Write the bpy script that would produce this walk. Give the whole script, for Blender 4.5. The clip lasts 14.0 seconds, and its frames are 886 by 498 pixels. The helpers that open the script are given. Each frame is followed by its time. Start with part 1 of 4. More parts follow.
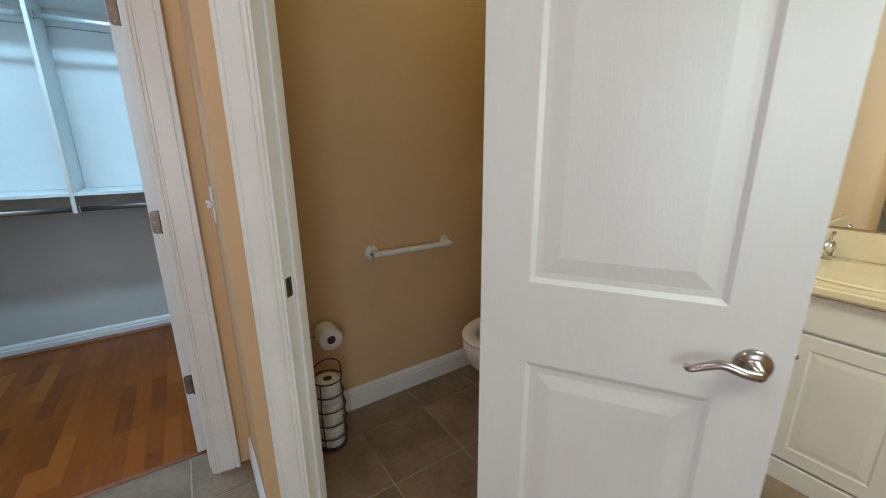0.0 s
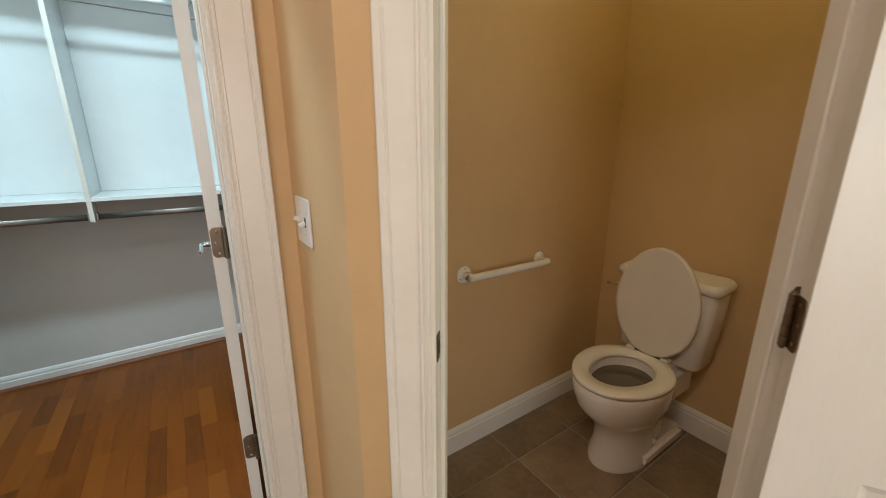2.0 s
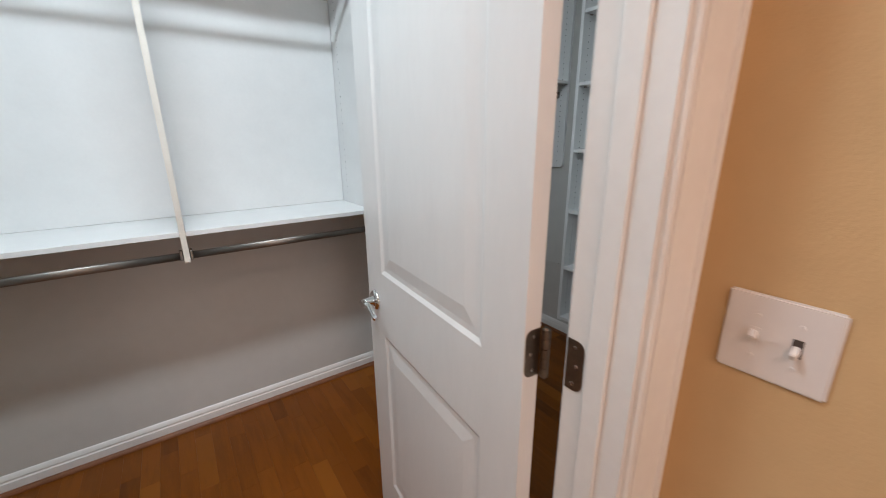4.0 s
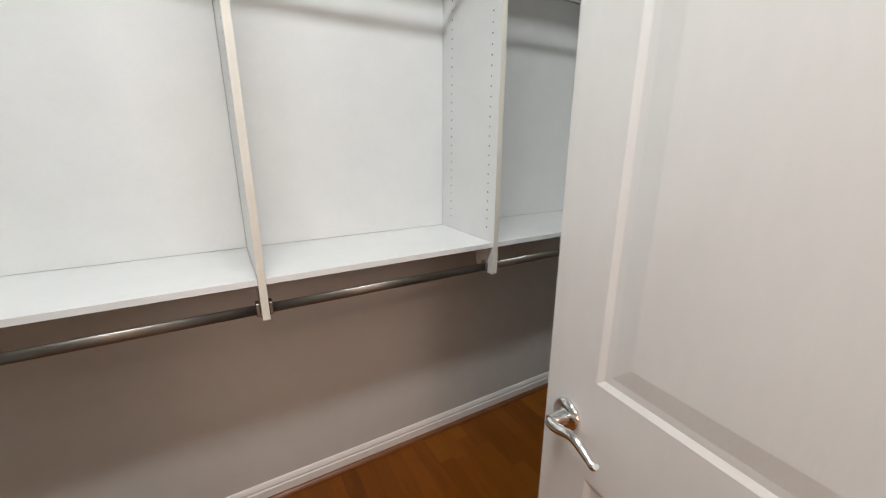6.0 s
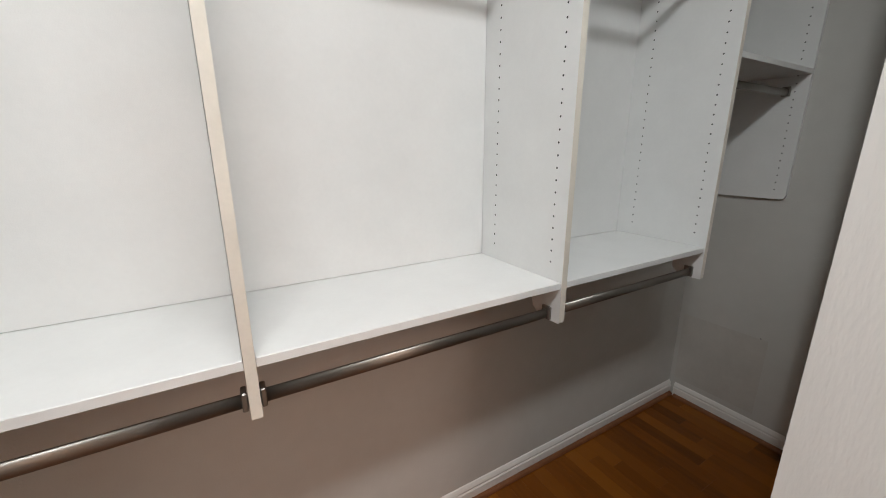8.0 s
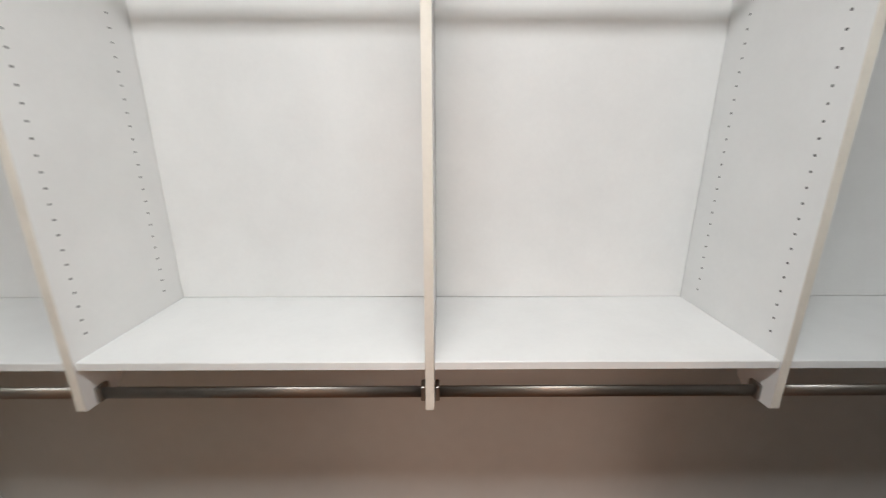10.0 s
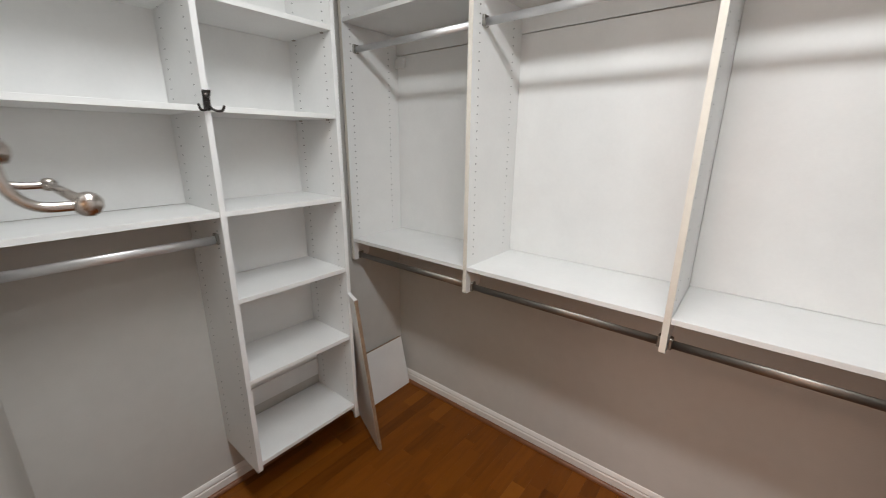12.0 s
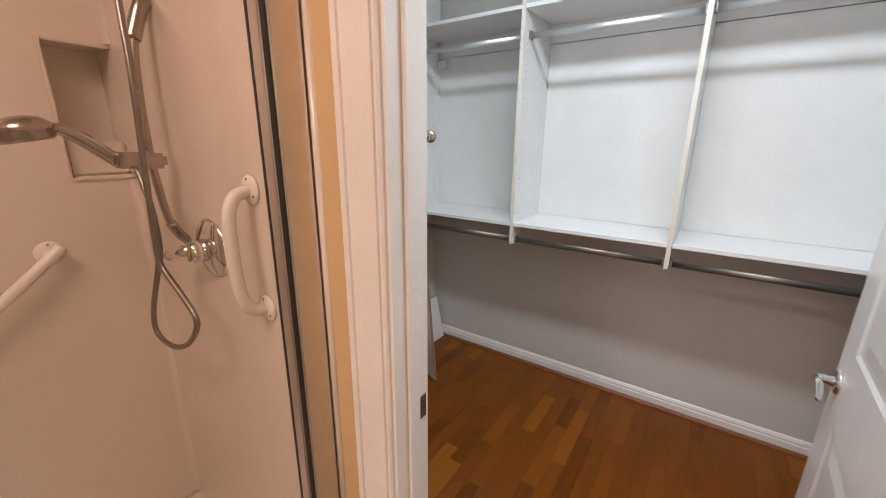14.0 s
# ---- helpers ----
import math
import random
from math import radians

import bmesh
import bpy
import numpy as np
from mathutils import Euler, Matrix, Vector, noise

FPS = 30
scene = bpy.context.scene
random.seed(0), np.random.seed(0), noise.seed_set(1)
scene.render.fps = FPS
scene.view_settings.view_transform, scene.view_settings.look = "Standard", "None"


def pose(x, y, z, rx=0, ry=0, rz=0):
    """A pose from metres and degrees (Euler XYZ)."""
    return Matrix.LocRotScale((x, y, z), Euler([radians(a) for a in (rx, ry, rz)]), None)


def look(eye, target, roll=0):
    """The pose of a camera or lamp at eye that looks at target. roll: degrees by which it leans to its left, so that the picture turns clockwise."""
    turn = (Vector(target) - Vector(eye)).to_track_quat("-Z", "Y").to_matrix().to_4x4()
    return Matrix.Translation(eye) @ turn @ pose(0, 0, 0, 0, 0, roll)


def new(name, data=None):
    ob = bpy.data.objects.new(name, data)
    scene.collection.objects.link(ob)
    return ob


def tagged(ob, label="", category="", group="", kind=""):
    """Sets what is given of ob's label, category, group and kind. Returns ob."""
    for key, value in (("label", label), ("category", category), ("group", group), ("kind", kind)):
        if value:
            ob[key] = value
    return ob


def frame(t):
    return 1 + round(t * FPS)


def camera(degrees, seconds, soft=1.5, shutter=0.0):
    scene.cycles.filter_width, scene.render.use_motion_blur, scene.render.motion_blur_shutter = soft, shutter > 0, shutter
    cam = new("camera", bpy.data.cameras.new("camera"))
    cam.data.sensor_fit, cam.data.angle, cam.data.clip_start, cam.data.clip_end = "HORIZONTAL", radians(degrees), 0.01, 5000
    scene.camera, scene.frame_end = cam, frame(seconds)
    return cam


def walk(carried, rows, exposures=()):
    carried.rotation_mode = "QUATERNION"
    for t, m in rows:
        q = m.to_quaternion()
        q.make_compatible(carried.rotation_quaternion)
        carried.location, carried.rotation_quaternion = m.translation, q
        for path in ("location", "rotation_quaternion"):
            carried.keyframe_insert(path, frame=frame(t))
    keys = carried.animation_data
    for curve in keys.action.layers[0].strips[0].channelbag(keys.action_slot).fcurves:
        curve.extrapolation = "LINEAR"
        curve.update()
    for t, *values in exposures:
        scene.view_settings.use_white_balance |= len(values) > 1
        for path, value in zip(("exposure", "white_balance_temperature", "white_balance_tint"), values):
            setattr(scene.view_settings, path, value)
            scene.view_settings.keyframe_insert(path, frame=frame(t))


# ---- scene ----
cam = camera(98.2, 14.0, soft=0.9, shutter=0.3)
EXPOSURES = [(0, -0.26, 4250, -14), (1, 0.0, 4550, -16), (2, 0.05, 5000, -14), (3, 0.05, 5500, -2), (4, -0.05, 5700, 4), (6.5, -0.08, 6400, 8), (12.5, -0.04, 6400, 10), (13.5, 0.0, 6000, 10), (14, 0.0, 5900, 8)]
PATH = [
    (0, (0.165, -0.207, 1.324), (1.24, 1.4, 0.811), -0.5),
    (0.5, (0.152, -0.012, 1.305), (1.228, 1.599, 0.81), -0.8),
    (1, (0.1, 0.132, 1.317), (1.175, 1.739, 0.804), -0.1),
    (1.5, (0.02, 0.239, 1.327), (1.101, 1.842, 0.815), -0.1),
    (2, (-0.009, 0.342, 1.323), (1.08, 1.938, 0.808), -0.1),
    (2.5, (-0.048, 0.523, 1.351), (1.033, 2.114, 0.803), 0.5),
    (3, (-0.132, 0.731, 1.354), (0.953, 2.328, 0.831), -0.2),
    (3.5, (-0.29, 1.019, 1.4), (0.806, 2.59, 0.827), -0.9),
    (4, (-0.39, 1.21, 1.408), (0.709, 2.785, 0.851), -0.5),
    (4.2, (-0.413, 1.279, 1.404), (0.692, 2.855, 0.859), -0.2),
    (6.5, (-0.454, 2.035, 1.435), (0.493, 3.712, 0.895), 0.1),
    (7, (-0.414, 2.202, 1.43), (0.596, 3.846, 0.906), -0.1),
    (9.5, (-0.387, 2.215, 1.507), (0.129, 4.078, 0.994), 0.1),
    (9.8, (-0.374, 2.189, 1.533), (-0.147, 4.103, 0.998), 0.1),
    (10, (-0.366, 2.168, 1.54), (-0.353, 4.094, 1.002), -0.0),
    (10.5, (-0.344, 2.018, 1.59), (-0.797, 3.891, 1.054), -0.0),
    (11, (-0.32, 1.875, 1.611), (-1.076, 3.645, 1.068), 0.3),
    (11.5, (-0.267, 1.749, 1.6), (-1.283, 3.385, 1.06), 0.1),
    (12, (-0.248, 1.615, 1.604), (-1.459, 3.111, 1.061), 0.5),
    (12.5, (-0.274, 1.48, 1.598), (-1.551, 2.925, 1.068), 0.5),
    (13, (-0.271, 1.307, 1.591), (-1.561, 2.74, 1.062), 0.6),
    (13.5, (-0.295, 1.123, 1.569), (-1.522, 2.609, 1.032), 0.6),
    (14, (-0.283, 0.938, 1.521), (-1.374, 2.524, 0.978), 0.5),
]
walk(cam, [(t, look(eye, target, roll)) for t, eye, target, roll in PATH], EXPOSURES)

# ---------------------------------------------------------------- light
world = bpy.data.worlds.new("world")
scene.world = world
world.use_nodes = True
world.node_tree.nodes["Background"].inputs[0].default_value = (0.8, 0.9, 1.0, 1)
world.node_tree.nodes["Background"].inputs[1].default_value = 0.05


def lamp(name, kind, m, power, colour, size, size_y=None):
    data = bpy.data.lights.new(name, kind)
    data.energy, data.color = power, colour
    if kind == "AREA":
        data.shape, data.size, data.size_y = "RECTANGLE", size, size_y or size
    else:
        data.shadow_soft_size = size
    ob = new(name, data)
    ob.matrix_world = m
    return ob


lamp("closet_ceiling_lamp", "AREA", pose(-0.42, 1.97, 2.70), 31, (0.98, 1.0, 1.0), 1.2, 0.20)
lamp("bath_ceiling_lamp", "AREA", pose(-0.85, 0.25, 2.70), 24, (1.0, 0.61, 0.44), 0.9, 0.6)
lamp("bath_window_light", "AREA", look((-0.45, -1.97, 1.2), (0.6, 0.3, 0.5)), 46, (1.0, 0.775, 0.67), 1.6, 1.6)
lamp("vanity_lamp", "AREA", look((1.25, -0.75, 2.1), (1.95, -0.1, 0.3)), 26, (1.0, 0.74, 0.46), 0.5, 0.3)
lamp("toilet_ceiling_lamp", "AREA", pose(1.25, 0.95, 2.70), 3.8, (1.0, 0.68, 0.22), 0.3, 0.3)


# ---------------------------------------------------------------- materials
def material(name, colour, rough=0.5, metal=0.0, vary=0.06, scale=6.0, bump=0.0, bump_scale=120.0, coat=0.0, stretch=(1, 1, 1), piece=0.0, two=None):
    m = bpy.data.materials.new(name)
    m.use_nodes = True
    nt = m.node_tree
    b = nt.nodes["Principled BSDF"]
    b.inputs["Roughness"].default_value, b.inputs["Metallic"].default_value = rough, metal
    b.inputs["Coat Weight"].default_value = coat
    b.inputs["Coat Roughness"].default_value = 0.08
    co = nt.nodes.new("ShaderNodeTexCoord")
    mp = nt.nodes.new("ShaderNodeMapping")
    mp.inputs["Scale"].default_value = stretch
    nt.links.new(co.outputs["Object"], mp.inputs[0])
    vec = mp.outputs[0]
    if piece:
        info = nt.nodes.new("ShaderNodeObjectInfo")
        add = nt.nodes.new("ShaderNodeVectorMath")
        add.operation = "MULTIPLY_ADD"
        add.inputs[1].default_value = (37, 23, 11)
        nt.links.new(info.outputs["Random"], add.inputs[0])
        nt.links.new(vec, add.inputs[2])
        vec = add.outputs[0]
    n1 = nt.nodes.new("ShaderNodeTexNoise")
    n1.inputs["Scale"].default_value, n1.inputs["Detail"].default_value = scale, 6
    n2 = nt.nodes.new("ShaderNodeTexNoise")
    n2.inputs["Scale"].default_value, n2.inputs["Detail"].default_value = scale * 9, 3
    for n in (n1, n2):
        nt.links.new(vec, n.inputs["Vector"])
    mix = nt.nodes.new("ShaderNodeMath")
    mix.operation = "MULTIPLY_ADD"
    mix.inputs[1].default_value = 0.4
    nt.links.new(n2.outputs[0], mix.inputs[0])
    nt.links.new(n1.outputs[0], mix.inputs[2])
    level = mix.outputs[0]
    if piece:
        more = nt.nodes.new("ShaderNodeMath")
        more.operation = "MULTIPLY_ADD"
        more.inputs[1].default_value = piece
        nt.links.new(info.outputs["Random"], more.inputs[0])
        nt.links.new(level, more.inputs[2])
        level = more.outputs[0]
    ramp = nt.nodes.new("ShaderNodeValToRGB")
    dark = tuple(c * (1 - vary) for c in colour)
    light = two or tuple(min(1, c * (1 + vary)) for c in colour)
    ramp.color_ramp.elements[0].position, ramp.color_ramp.elements[1].position = 0.45, 0.95 + piece
    ramp.color_ramp.elements[0].color, ramp.color_ramp.elements[1].color = (*dark, 1), (*light, 1)
    nt.links.new(level, ramp.inputs[0])
    nt.links.new(ramp.outputs[0], b.inputs["Base Color"])
    if bump:
        n3 = nt.nodes.new("ShaderNodeTexNoise")
        n3.inputs["Scale"].default_value, n3.inputs["Detail"].default_value = bump_scale, 3
        nt.links.new(vec, n3.inputs["Vector"])
        bp = nt.nodes.new("ShaderNodeBump")
        bp.inputs["Strength"].default_value, bp.inputs["Distance"].default_value = bump, 0.002
        nt.links.new(n3.outputs[0], bp.inputs["Height"])
        nt.links.new(bp.outputs[0], b.inputs["Normal"])
    return m


def oak_tones(m, tones):
    """Each strip takes its own tone, with fine grain lines over it."""
    nt = m.node_tree
    b = nt.nodes["Principled BSDF"]
    grain = b.inputs["Base Color"].links[0].from_socket
    info = [n for n in nt.nodes if n.type == "OBJECT_INFO"][0]
    ramp = nt.nodes.new("ShaderNodeValToRGB")
    ramp.color_ramp.interpolation = "LINEAR"
    while len(ramp.color_ramp.elements) < len(tones):
        ramp.color_ramp.elements.new(0.5)
    for i, (e, c) in enumerate(zip(ramp.color_ramp.elements, tones)):
        e.position, e.color = i / (len(tones) - 1), (*c, 1)
    nt.links.new(info.outputs["Random"], ramp.inputs[0])
    mix = nt.nodes.new("ShaderNodeMix")
    mix.data_type = "RGBA"
    mix.inputs[0].default_value = 0.45
    nt.links.new(ramp.outputs[0], mix.inputs[6])
    nt.links.new(grain, mix.inputs[7])
    nt.links.new(mix.outputs[2], b.inputs["Base Color"])


BEIGE = material("beige wall paint", (0.64, 0.46, 0.245), 0.6, vary=0.05, scale=2.5, bump=0.25, bump_scale=220)
GREY = material("pale closet wall paint", (0.57, 0.56, 0.53), 0.6, vary=0.05, scale=2.0, bump=0.25, bump_scale=220)
PATCH = material("older closet wall paint", (0.53, 0.51, 0.475), 0.55, vary=0.07, scale=5, bump=0.2, bump_scale=200)
CEIL = material("white ceiling paint", (0.80, 0.79, 0.77), 0.8, vary=0.04, scale=3, bump=0.3, bump_scale=150)
TRIM = material("white trim paint", (0.80, 0.78, 0.75), 0.32, vary=0.05, scale=5, bump=0.12, bump_scale=90)
DOOR = material("white door paint", (0.80, 0.79, 0.77), 0.28, vary=0.03, scale=7, bump=0.22, bump_scale=260, stretch=(1, 1, 0.25))
MELA = material("white melamine", (0.80, 0.80, 0.79), 0.30, vary=0.025, scale=9, bump=0.15, bump_scale=420)
BAND = material("cream edge banding", (0.74, 0.69, 0.61), 0.4, vary=0.06, scale=14)
HOLE = material("dark peg holes", (0.05, 0.05, 0.05), 0.8)
BOARD_EDGE = material("raw board edge", (0.30, 0.21, 0.14), 0.7, vary=0.2, scale=40)
WOOD = material("oiled oak strip", (0.165, 0.048, 0.003), 0.42, vary=0.5, scale=5, bump=0.10, bump_scale=60, stretch=(8, 1, 1), piece=0.4, coat=0.05)
WOOD.node_tree.nodes["Principled BSDF"].inputs["Specular IOR Level"].default_value = 0.22
oak_tones(WOOD, ((0.095, 0.027, 0.002), (0.140, 0.040, 0.003), (0.180, 0.054, 0.004), (0.150, 0.043, 0.003), (0.20, 0.062, 0.005), (0.118, 0.033, 0.002), (0.28, 0.100, 0.010)))
SUB = material("dark floor joint", (0.15, 0.052, 0.006), 0.6)
SHOE = material("red-brown quarter round", (0.20, 0.075, 0.03), 0.4, vary=0.2, scale=12)
TILE = material("beige stone tile", (0.17, 0.118, 0.073), 0.36, vary=0.22, scale=5, bump=0.2, bump_scale=40, piece=0.12, two=(0.30, 0.225, 0.150))
GROUT = material("grey-beige grout", (0.36, 0.32, 0.26), 0.9, vary=0.1, scale=30)
CHROME = material("chrome", (0.80, 0.80, 0.80), 0.10, 1.0, vary=0.03)
NICKEL = material("brushed nickel", (0.45, 0.41, 0.38), 0.25, 1.0, vary=0.08, scale=30)
BRONZE = material("antique bronze", (0.22, 0.17, 0.13), 0.38, 1.0, vary=0.2, scale=25)
GUNMETAL = material("dark gunmetal", (0.07, 0.065, 0.06), 0.35, 1.0, vary=0.15, scale=25)
ALU = material("bright anodised aluminium", (0.72, 0.70, 0.68), 0.30, 1.0, vary=0.05, scale=20)
# Same rod metal twice: light put into one colour, shade into the other
ROD_LIT = material("oval rod metal with light in its colour", (0.74, 0.74, 0.75), 0.38, 0.85, vary=0.04, scale=20)
STEEL_SHADED = material("satin rod steel with shade in its colour", (0.30, 0.285, 0.262), 0.42, 1.0, vary=0.05, scale=20)
PORC = material("white porcelain", (0.80, 0.78, 0.75), 0.08, vary=0.02, coat=0.4)
SEATP = material("white plastic seat", (0.80, 0.77, 0.73), 0.22, vary=0.02)
# Dark water, with the bowl's inner shade put into the same colour
BOWL = material("dark bowl waterline with shade", (0.13, 0.11, 0.10), 0.06, vary=0.1)
ACRYL = material("white acrylic surround", (0.74, 0.675, 0.60), 0.18, vary=0.03, scale=2, coat=0.2)
GRABW = material("white enamel", (0.80, 0.77, 0.72), 0.25, vary=0.02)
PLATE = material("white plastic plate", (0.80, 0.78, 0.77), 0.3, vary=0.02)
PAPER = material("toilet paper", (0.82, 0.80, 0.76), 0.95, vary=0.04, scale=40, bump=0.4, bump_scale=200)
CORE = material("dark cardboard core", (0.06, 0.045, 0.035), 0.9)
RUBBER = material("black gasket", (0.015, 0.015, 0.016), 0.5)
MARBLE = material("cream cultured marble", (0.80, 0.69, 0.46), 0.15, vary=0.06, scale=4, coat=0.4)
CAB = material("white cabinet paint", (0.80, 0.77, 0.72), 0.35, vary=0.03)
# Dark colour that stands for the shade inside slots and gaps
GAP = material("shadowed recess", (0.08, 0.07, 0.065), 0.8)
mm = bpy.data.materials.new("mirror")
mm.use_nodes = True
mm.node_tree.nodes["Principled BSDF"].inputs["Metallic"].default_value = 1
mm.node_tree.nodes["Principled BSDF"].inputs["Roughness"].default_value = 0.01
mm.node_tree.nodes["Principled BSDF"].inputs["Base Color"].default_value = (0.9, 0.9, 0.9, 1)
MIRROR = mm


# ---------------------------------------------------------------- mesh helpers
def box(bm, x0, x1, y0, y1, z0, z1, bevel=0.0, segments=1, m=None):
    made = bmesh.ops.create_cube(bm, size=1)["verts"]
    bmesh.ops.scale(bm, vec=(x1 - x0, y1 - y0, z1 - z0), verts=made)
    bmesh.ops.translate(bm, vec=((x0 + x1) / 2, (y0 + y1) / 2, (z0 + z1) / 2), verts=made)
    if bevel:
        edges = list({e for v in made for e in v.link_edges})
        made = list({v for f in bmesh.ops.bevel(bm, geom=edges, offset=bevel, segments=segments, affect="EDGES")["faces"] for v in f.verts} | {v for v in made if v.is_valid})
    if m is not None:
        bmesh.ops.transform(bm, matrix=m, verts=made)
    return bm


def boxed(*a, **k):
    return box(bmesh.new(), *a, **k)


def prism(points, axis, a, b, bm=None, m=None):
    """An outline pushed along one axis from a to b; the outline is in the two other axes, in order."""
    bm = bm or bmesh.new()
    order = {"x": lambda p, q, h: (h, p, q), "y": lambda p, q, h: (p, h, q), "z": lambda p, q, h: (p, q, h)}[axis]
    low = [bm.verts.new(order(p, q, a)) for p, q in points]
    high = [bm.verts.new(order(p, q, b)) for p, q in points]
    n = len(points)
    faces = [bm.faces.new(low), bm.faces.new(high)] + [bm.faces.new((low[i], low[(i + 1) % n], high[(i + 1) % n], high[i])) for i in range(n)]
    bmesh.ops.recalc_face_normals(bm, faces=faces)
    if m is not None:
        bmesh.ops.transform(bm, matrix=m, verts=low + high)
    return bm


def tube(points, radius, sides=12, bm=None, closed=False, radii=None):
    """A round bar along points."""
    bm = bm or bmesh.new()
    pts = [Vector(p) for p in points]
    n = len(pts)
    rings = []
    side = None
    for i, p in enumerate(pts):
        if closed:
            d = (pts[(i + 1) % n] - pts[i - 1]).normalized()
        else:
            d = (pts[min(i + 1, n - 1)] - pts[max(i - 1, 0)]).normalized()
        if side is None:
            side = d.cross(Vector((0, 0, 1)) if abs(d.z) < 0.9 else Vector((1, 0, 0))).normalized()
        side = (side - d * side.dot(d)).normalized()
        up = d.cross(side)
        r = radii[i] if radii else radius
        rings.append([bm.verts.new(p + side * (r * math.cos(a)) + up * (r * math.sin(a))) for a in (2 * math.pi * k / sides for k in range(sides))])
    for i in range(n if closed else n - 1):
        a, b = rings[i], rings[(i + 1) % n]
        for k in range(sides):
            f = bm.faces.new((a[k], a[(k + 1) % sides], b[(k + 1) % sides], b[k]))
            f.smooth = True
    if not closed:
        bm.faces.new(rings[0]), bm.faces.new(rings[-1])
    bmesh.ops.recalc_face_normals(bm, faces=bm.faces)
    return bm


def smooth_path(points, steps=8):
    """A rounded path through points."""
    p = [Vector(q) for q in points]
    p = [2 * p[0] - p[1]] + p + [2 * p[-1] - p[-2]]
    out = []
    for i in range(1, len(p) - 2):
        for k in range(steps):
            t = k / steps
            out.append(0.5 * (2 * p[i] + (p[i + 1] - p[i - 1]) * t + (2 * p[i - 1] - 5 * p[i] + 4 * p[i + 1] - p[i + 2]) * t * t + (3 * p[i] - p[i - 1] - 3 * p[i + 1] + p[i + 2]) * t ** 3))
    return out + [p[-2]]


def lathe(profile, m=None, sides=24, bm=None):
    """Radius and height pairs turned round z, then posed."""
    bm = bm or bmesh.new()
    rings, made = [], []
    for r, z in profile:
        ring = [bm.verts.new((r * math.cos(2 * math.pi * k / sides), r * math.sin(2 * math.pi * k / sides), z)) for k in range(sides)]
        rings.append(ring)
        made += ring
    for a, b in zip(rings, rings[1:]):
        for k in range(sides):
            f = bm.faces.new((a[k], a[(k + 1) % sides], b[(k + 1) % sides], b[k]))
            f.smooth = True
    bm.faces.new(rings[0]), bm.faces.new(rings[-1])
    bmesh.ops.recalc_face_normals(bm, faces=bm.faces)
    if m is not None:
        bmesh.ops.transform(bm, matrix=m, verts=made)
    return bm


def loft(rings, caps=True, bm=None):
    bm = bm or bmesh.new()
    rows = [[bm.verts.new(p) for p in ring] for ring in rings]
    n = len(rows[0])
    for a, b in zip(rows, rows[1:]):
        for k in range(n):
            f = bm.faces.new((a[k], a[(k + 1) % n], b[(k + 1) % n], b[k]))
            f.smooth = True
    if caps:
        bm.faces.new(rows[0]), bm.faces.new(rows[-1])
    bmesh.ops.recalc_face_normals(bm, faces=bm.faces)
    return bm


def egg(cx, cy, z, front, back, half, n=32, power=1.0):
    """An oval that reaches front towards -x, back towards +x and half to each side."""
    out = []
    for k in range(n):
        a = 2 * math.pi * k / n
        c, s = math.cos(a), math.sin(a)
        out.append((cx + (back if c > 0 else front) * c, cy + half * s, z))
    return out


def part(name, bm, mat, parent=None, label=""):
    me = bpy.data.meshes.new(name)
    bm.to_mesh(me)
    bm.free()
    me.materials.append(mat)
    ob = new(name, me)
    if parent is not None:
        ob.parent = parent
        ob.matrix_parent_inverse = parent.matrix_basis.inverted()
    if label:
        tagged(ob, label)
    return ob


def thing(name, at, label, category, group="", kind=""):
    ob = new(name)
    ob.empty_display_size = 0.05
    ob.matrix_basis = at if isinstance(at, Matrix) else pose(*at)
    return tagged(ob, label, category, group, kind)


def structure(name, bm, mat, label, category):
    return tagged(part(name, bm, mat), label, category, kind="structure")


# ---------------------------------------------------------------- plan
CEILING = 2.74
CL, CR, CB = -1.965, 1.81, 3.285          # closet: sides and back
WF, WB = 1.438, 1.543                       # wall between bathroom and closet
OL, OR, OT = -0.74, 0.087, 2.05           # closet doorway
SWX = 0.243                               # wall with the light switch
GBY, TBX, TRY = 1.505, 1.845, 0.38         # toilet room: side, back, other side
U = Vector((1, -1, 0)).normalized()       # along the slanted wall
NRM = Vector((1, 1, 0)).normalized()      # into the toilet room
P0 = Vector((SWX, 1.28 - SWX, 0))
SLANT = Matrix(((U.x, NRM.x, 0, P0.x), (U.y, NRM.y, 0, P0.y), (0, 0, 1, 0), (0, 0, 0, 1)))
TD0, TD1 = 0.172, 0.778                   # toilet doorway along the slanted wall

structure("wall_closet_back", boxed(CL - 0.1, CR + 0.1, CB, CB + 0.1, 0, CEILING), GREY, "pale grey painted closet back wall", "wall")
structure("wall_closet_side_1", boxed(CL - 0.1, CL, WB, CB, 0, CEILING), GREY, "pale grey painted closet side wall", "wall")
structure("wall_closet_side_2", boxed(CR, CR + 0.1, GBY + 0.061, CB, 0, CEILING), GREY, "pale grey painted closet side wall with screw holes", "wall")


def doorway_wall(name, x0, x1, mat0, label):
    bm = bmesh.new()
    box(bm, x0, OL - 0.02, WF, WB - 0.004, 0, CEILING)
    box(bm, OL - 0.02, OR + 0.02, WF, WB - 0.004, OT + 0.02, CEILING)
    box(bm, OR + 0.02, x1, WF, WB - 0.004, 0, CEILING)
    return structure(name, bm, mat0, label, "wall")


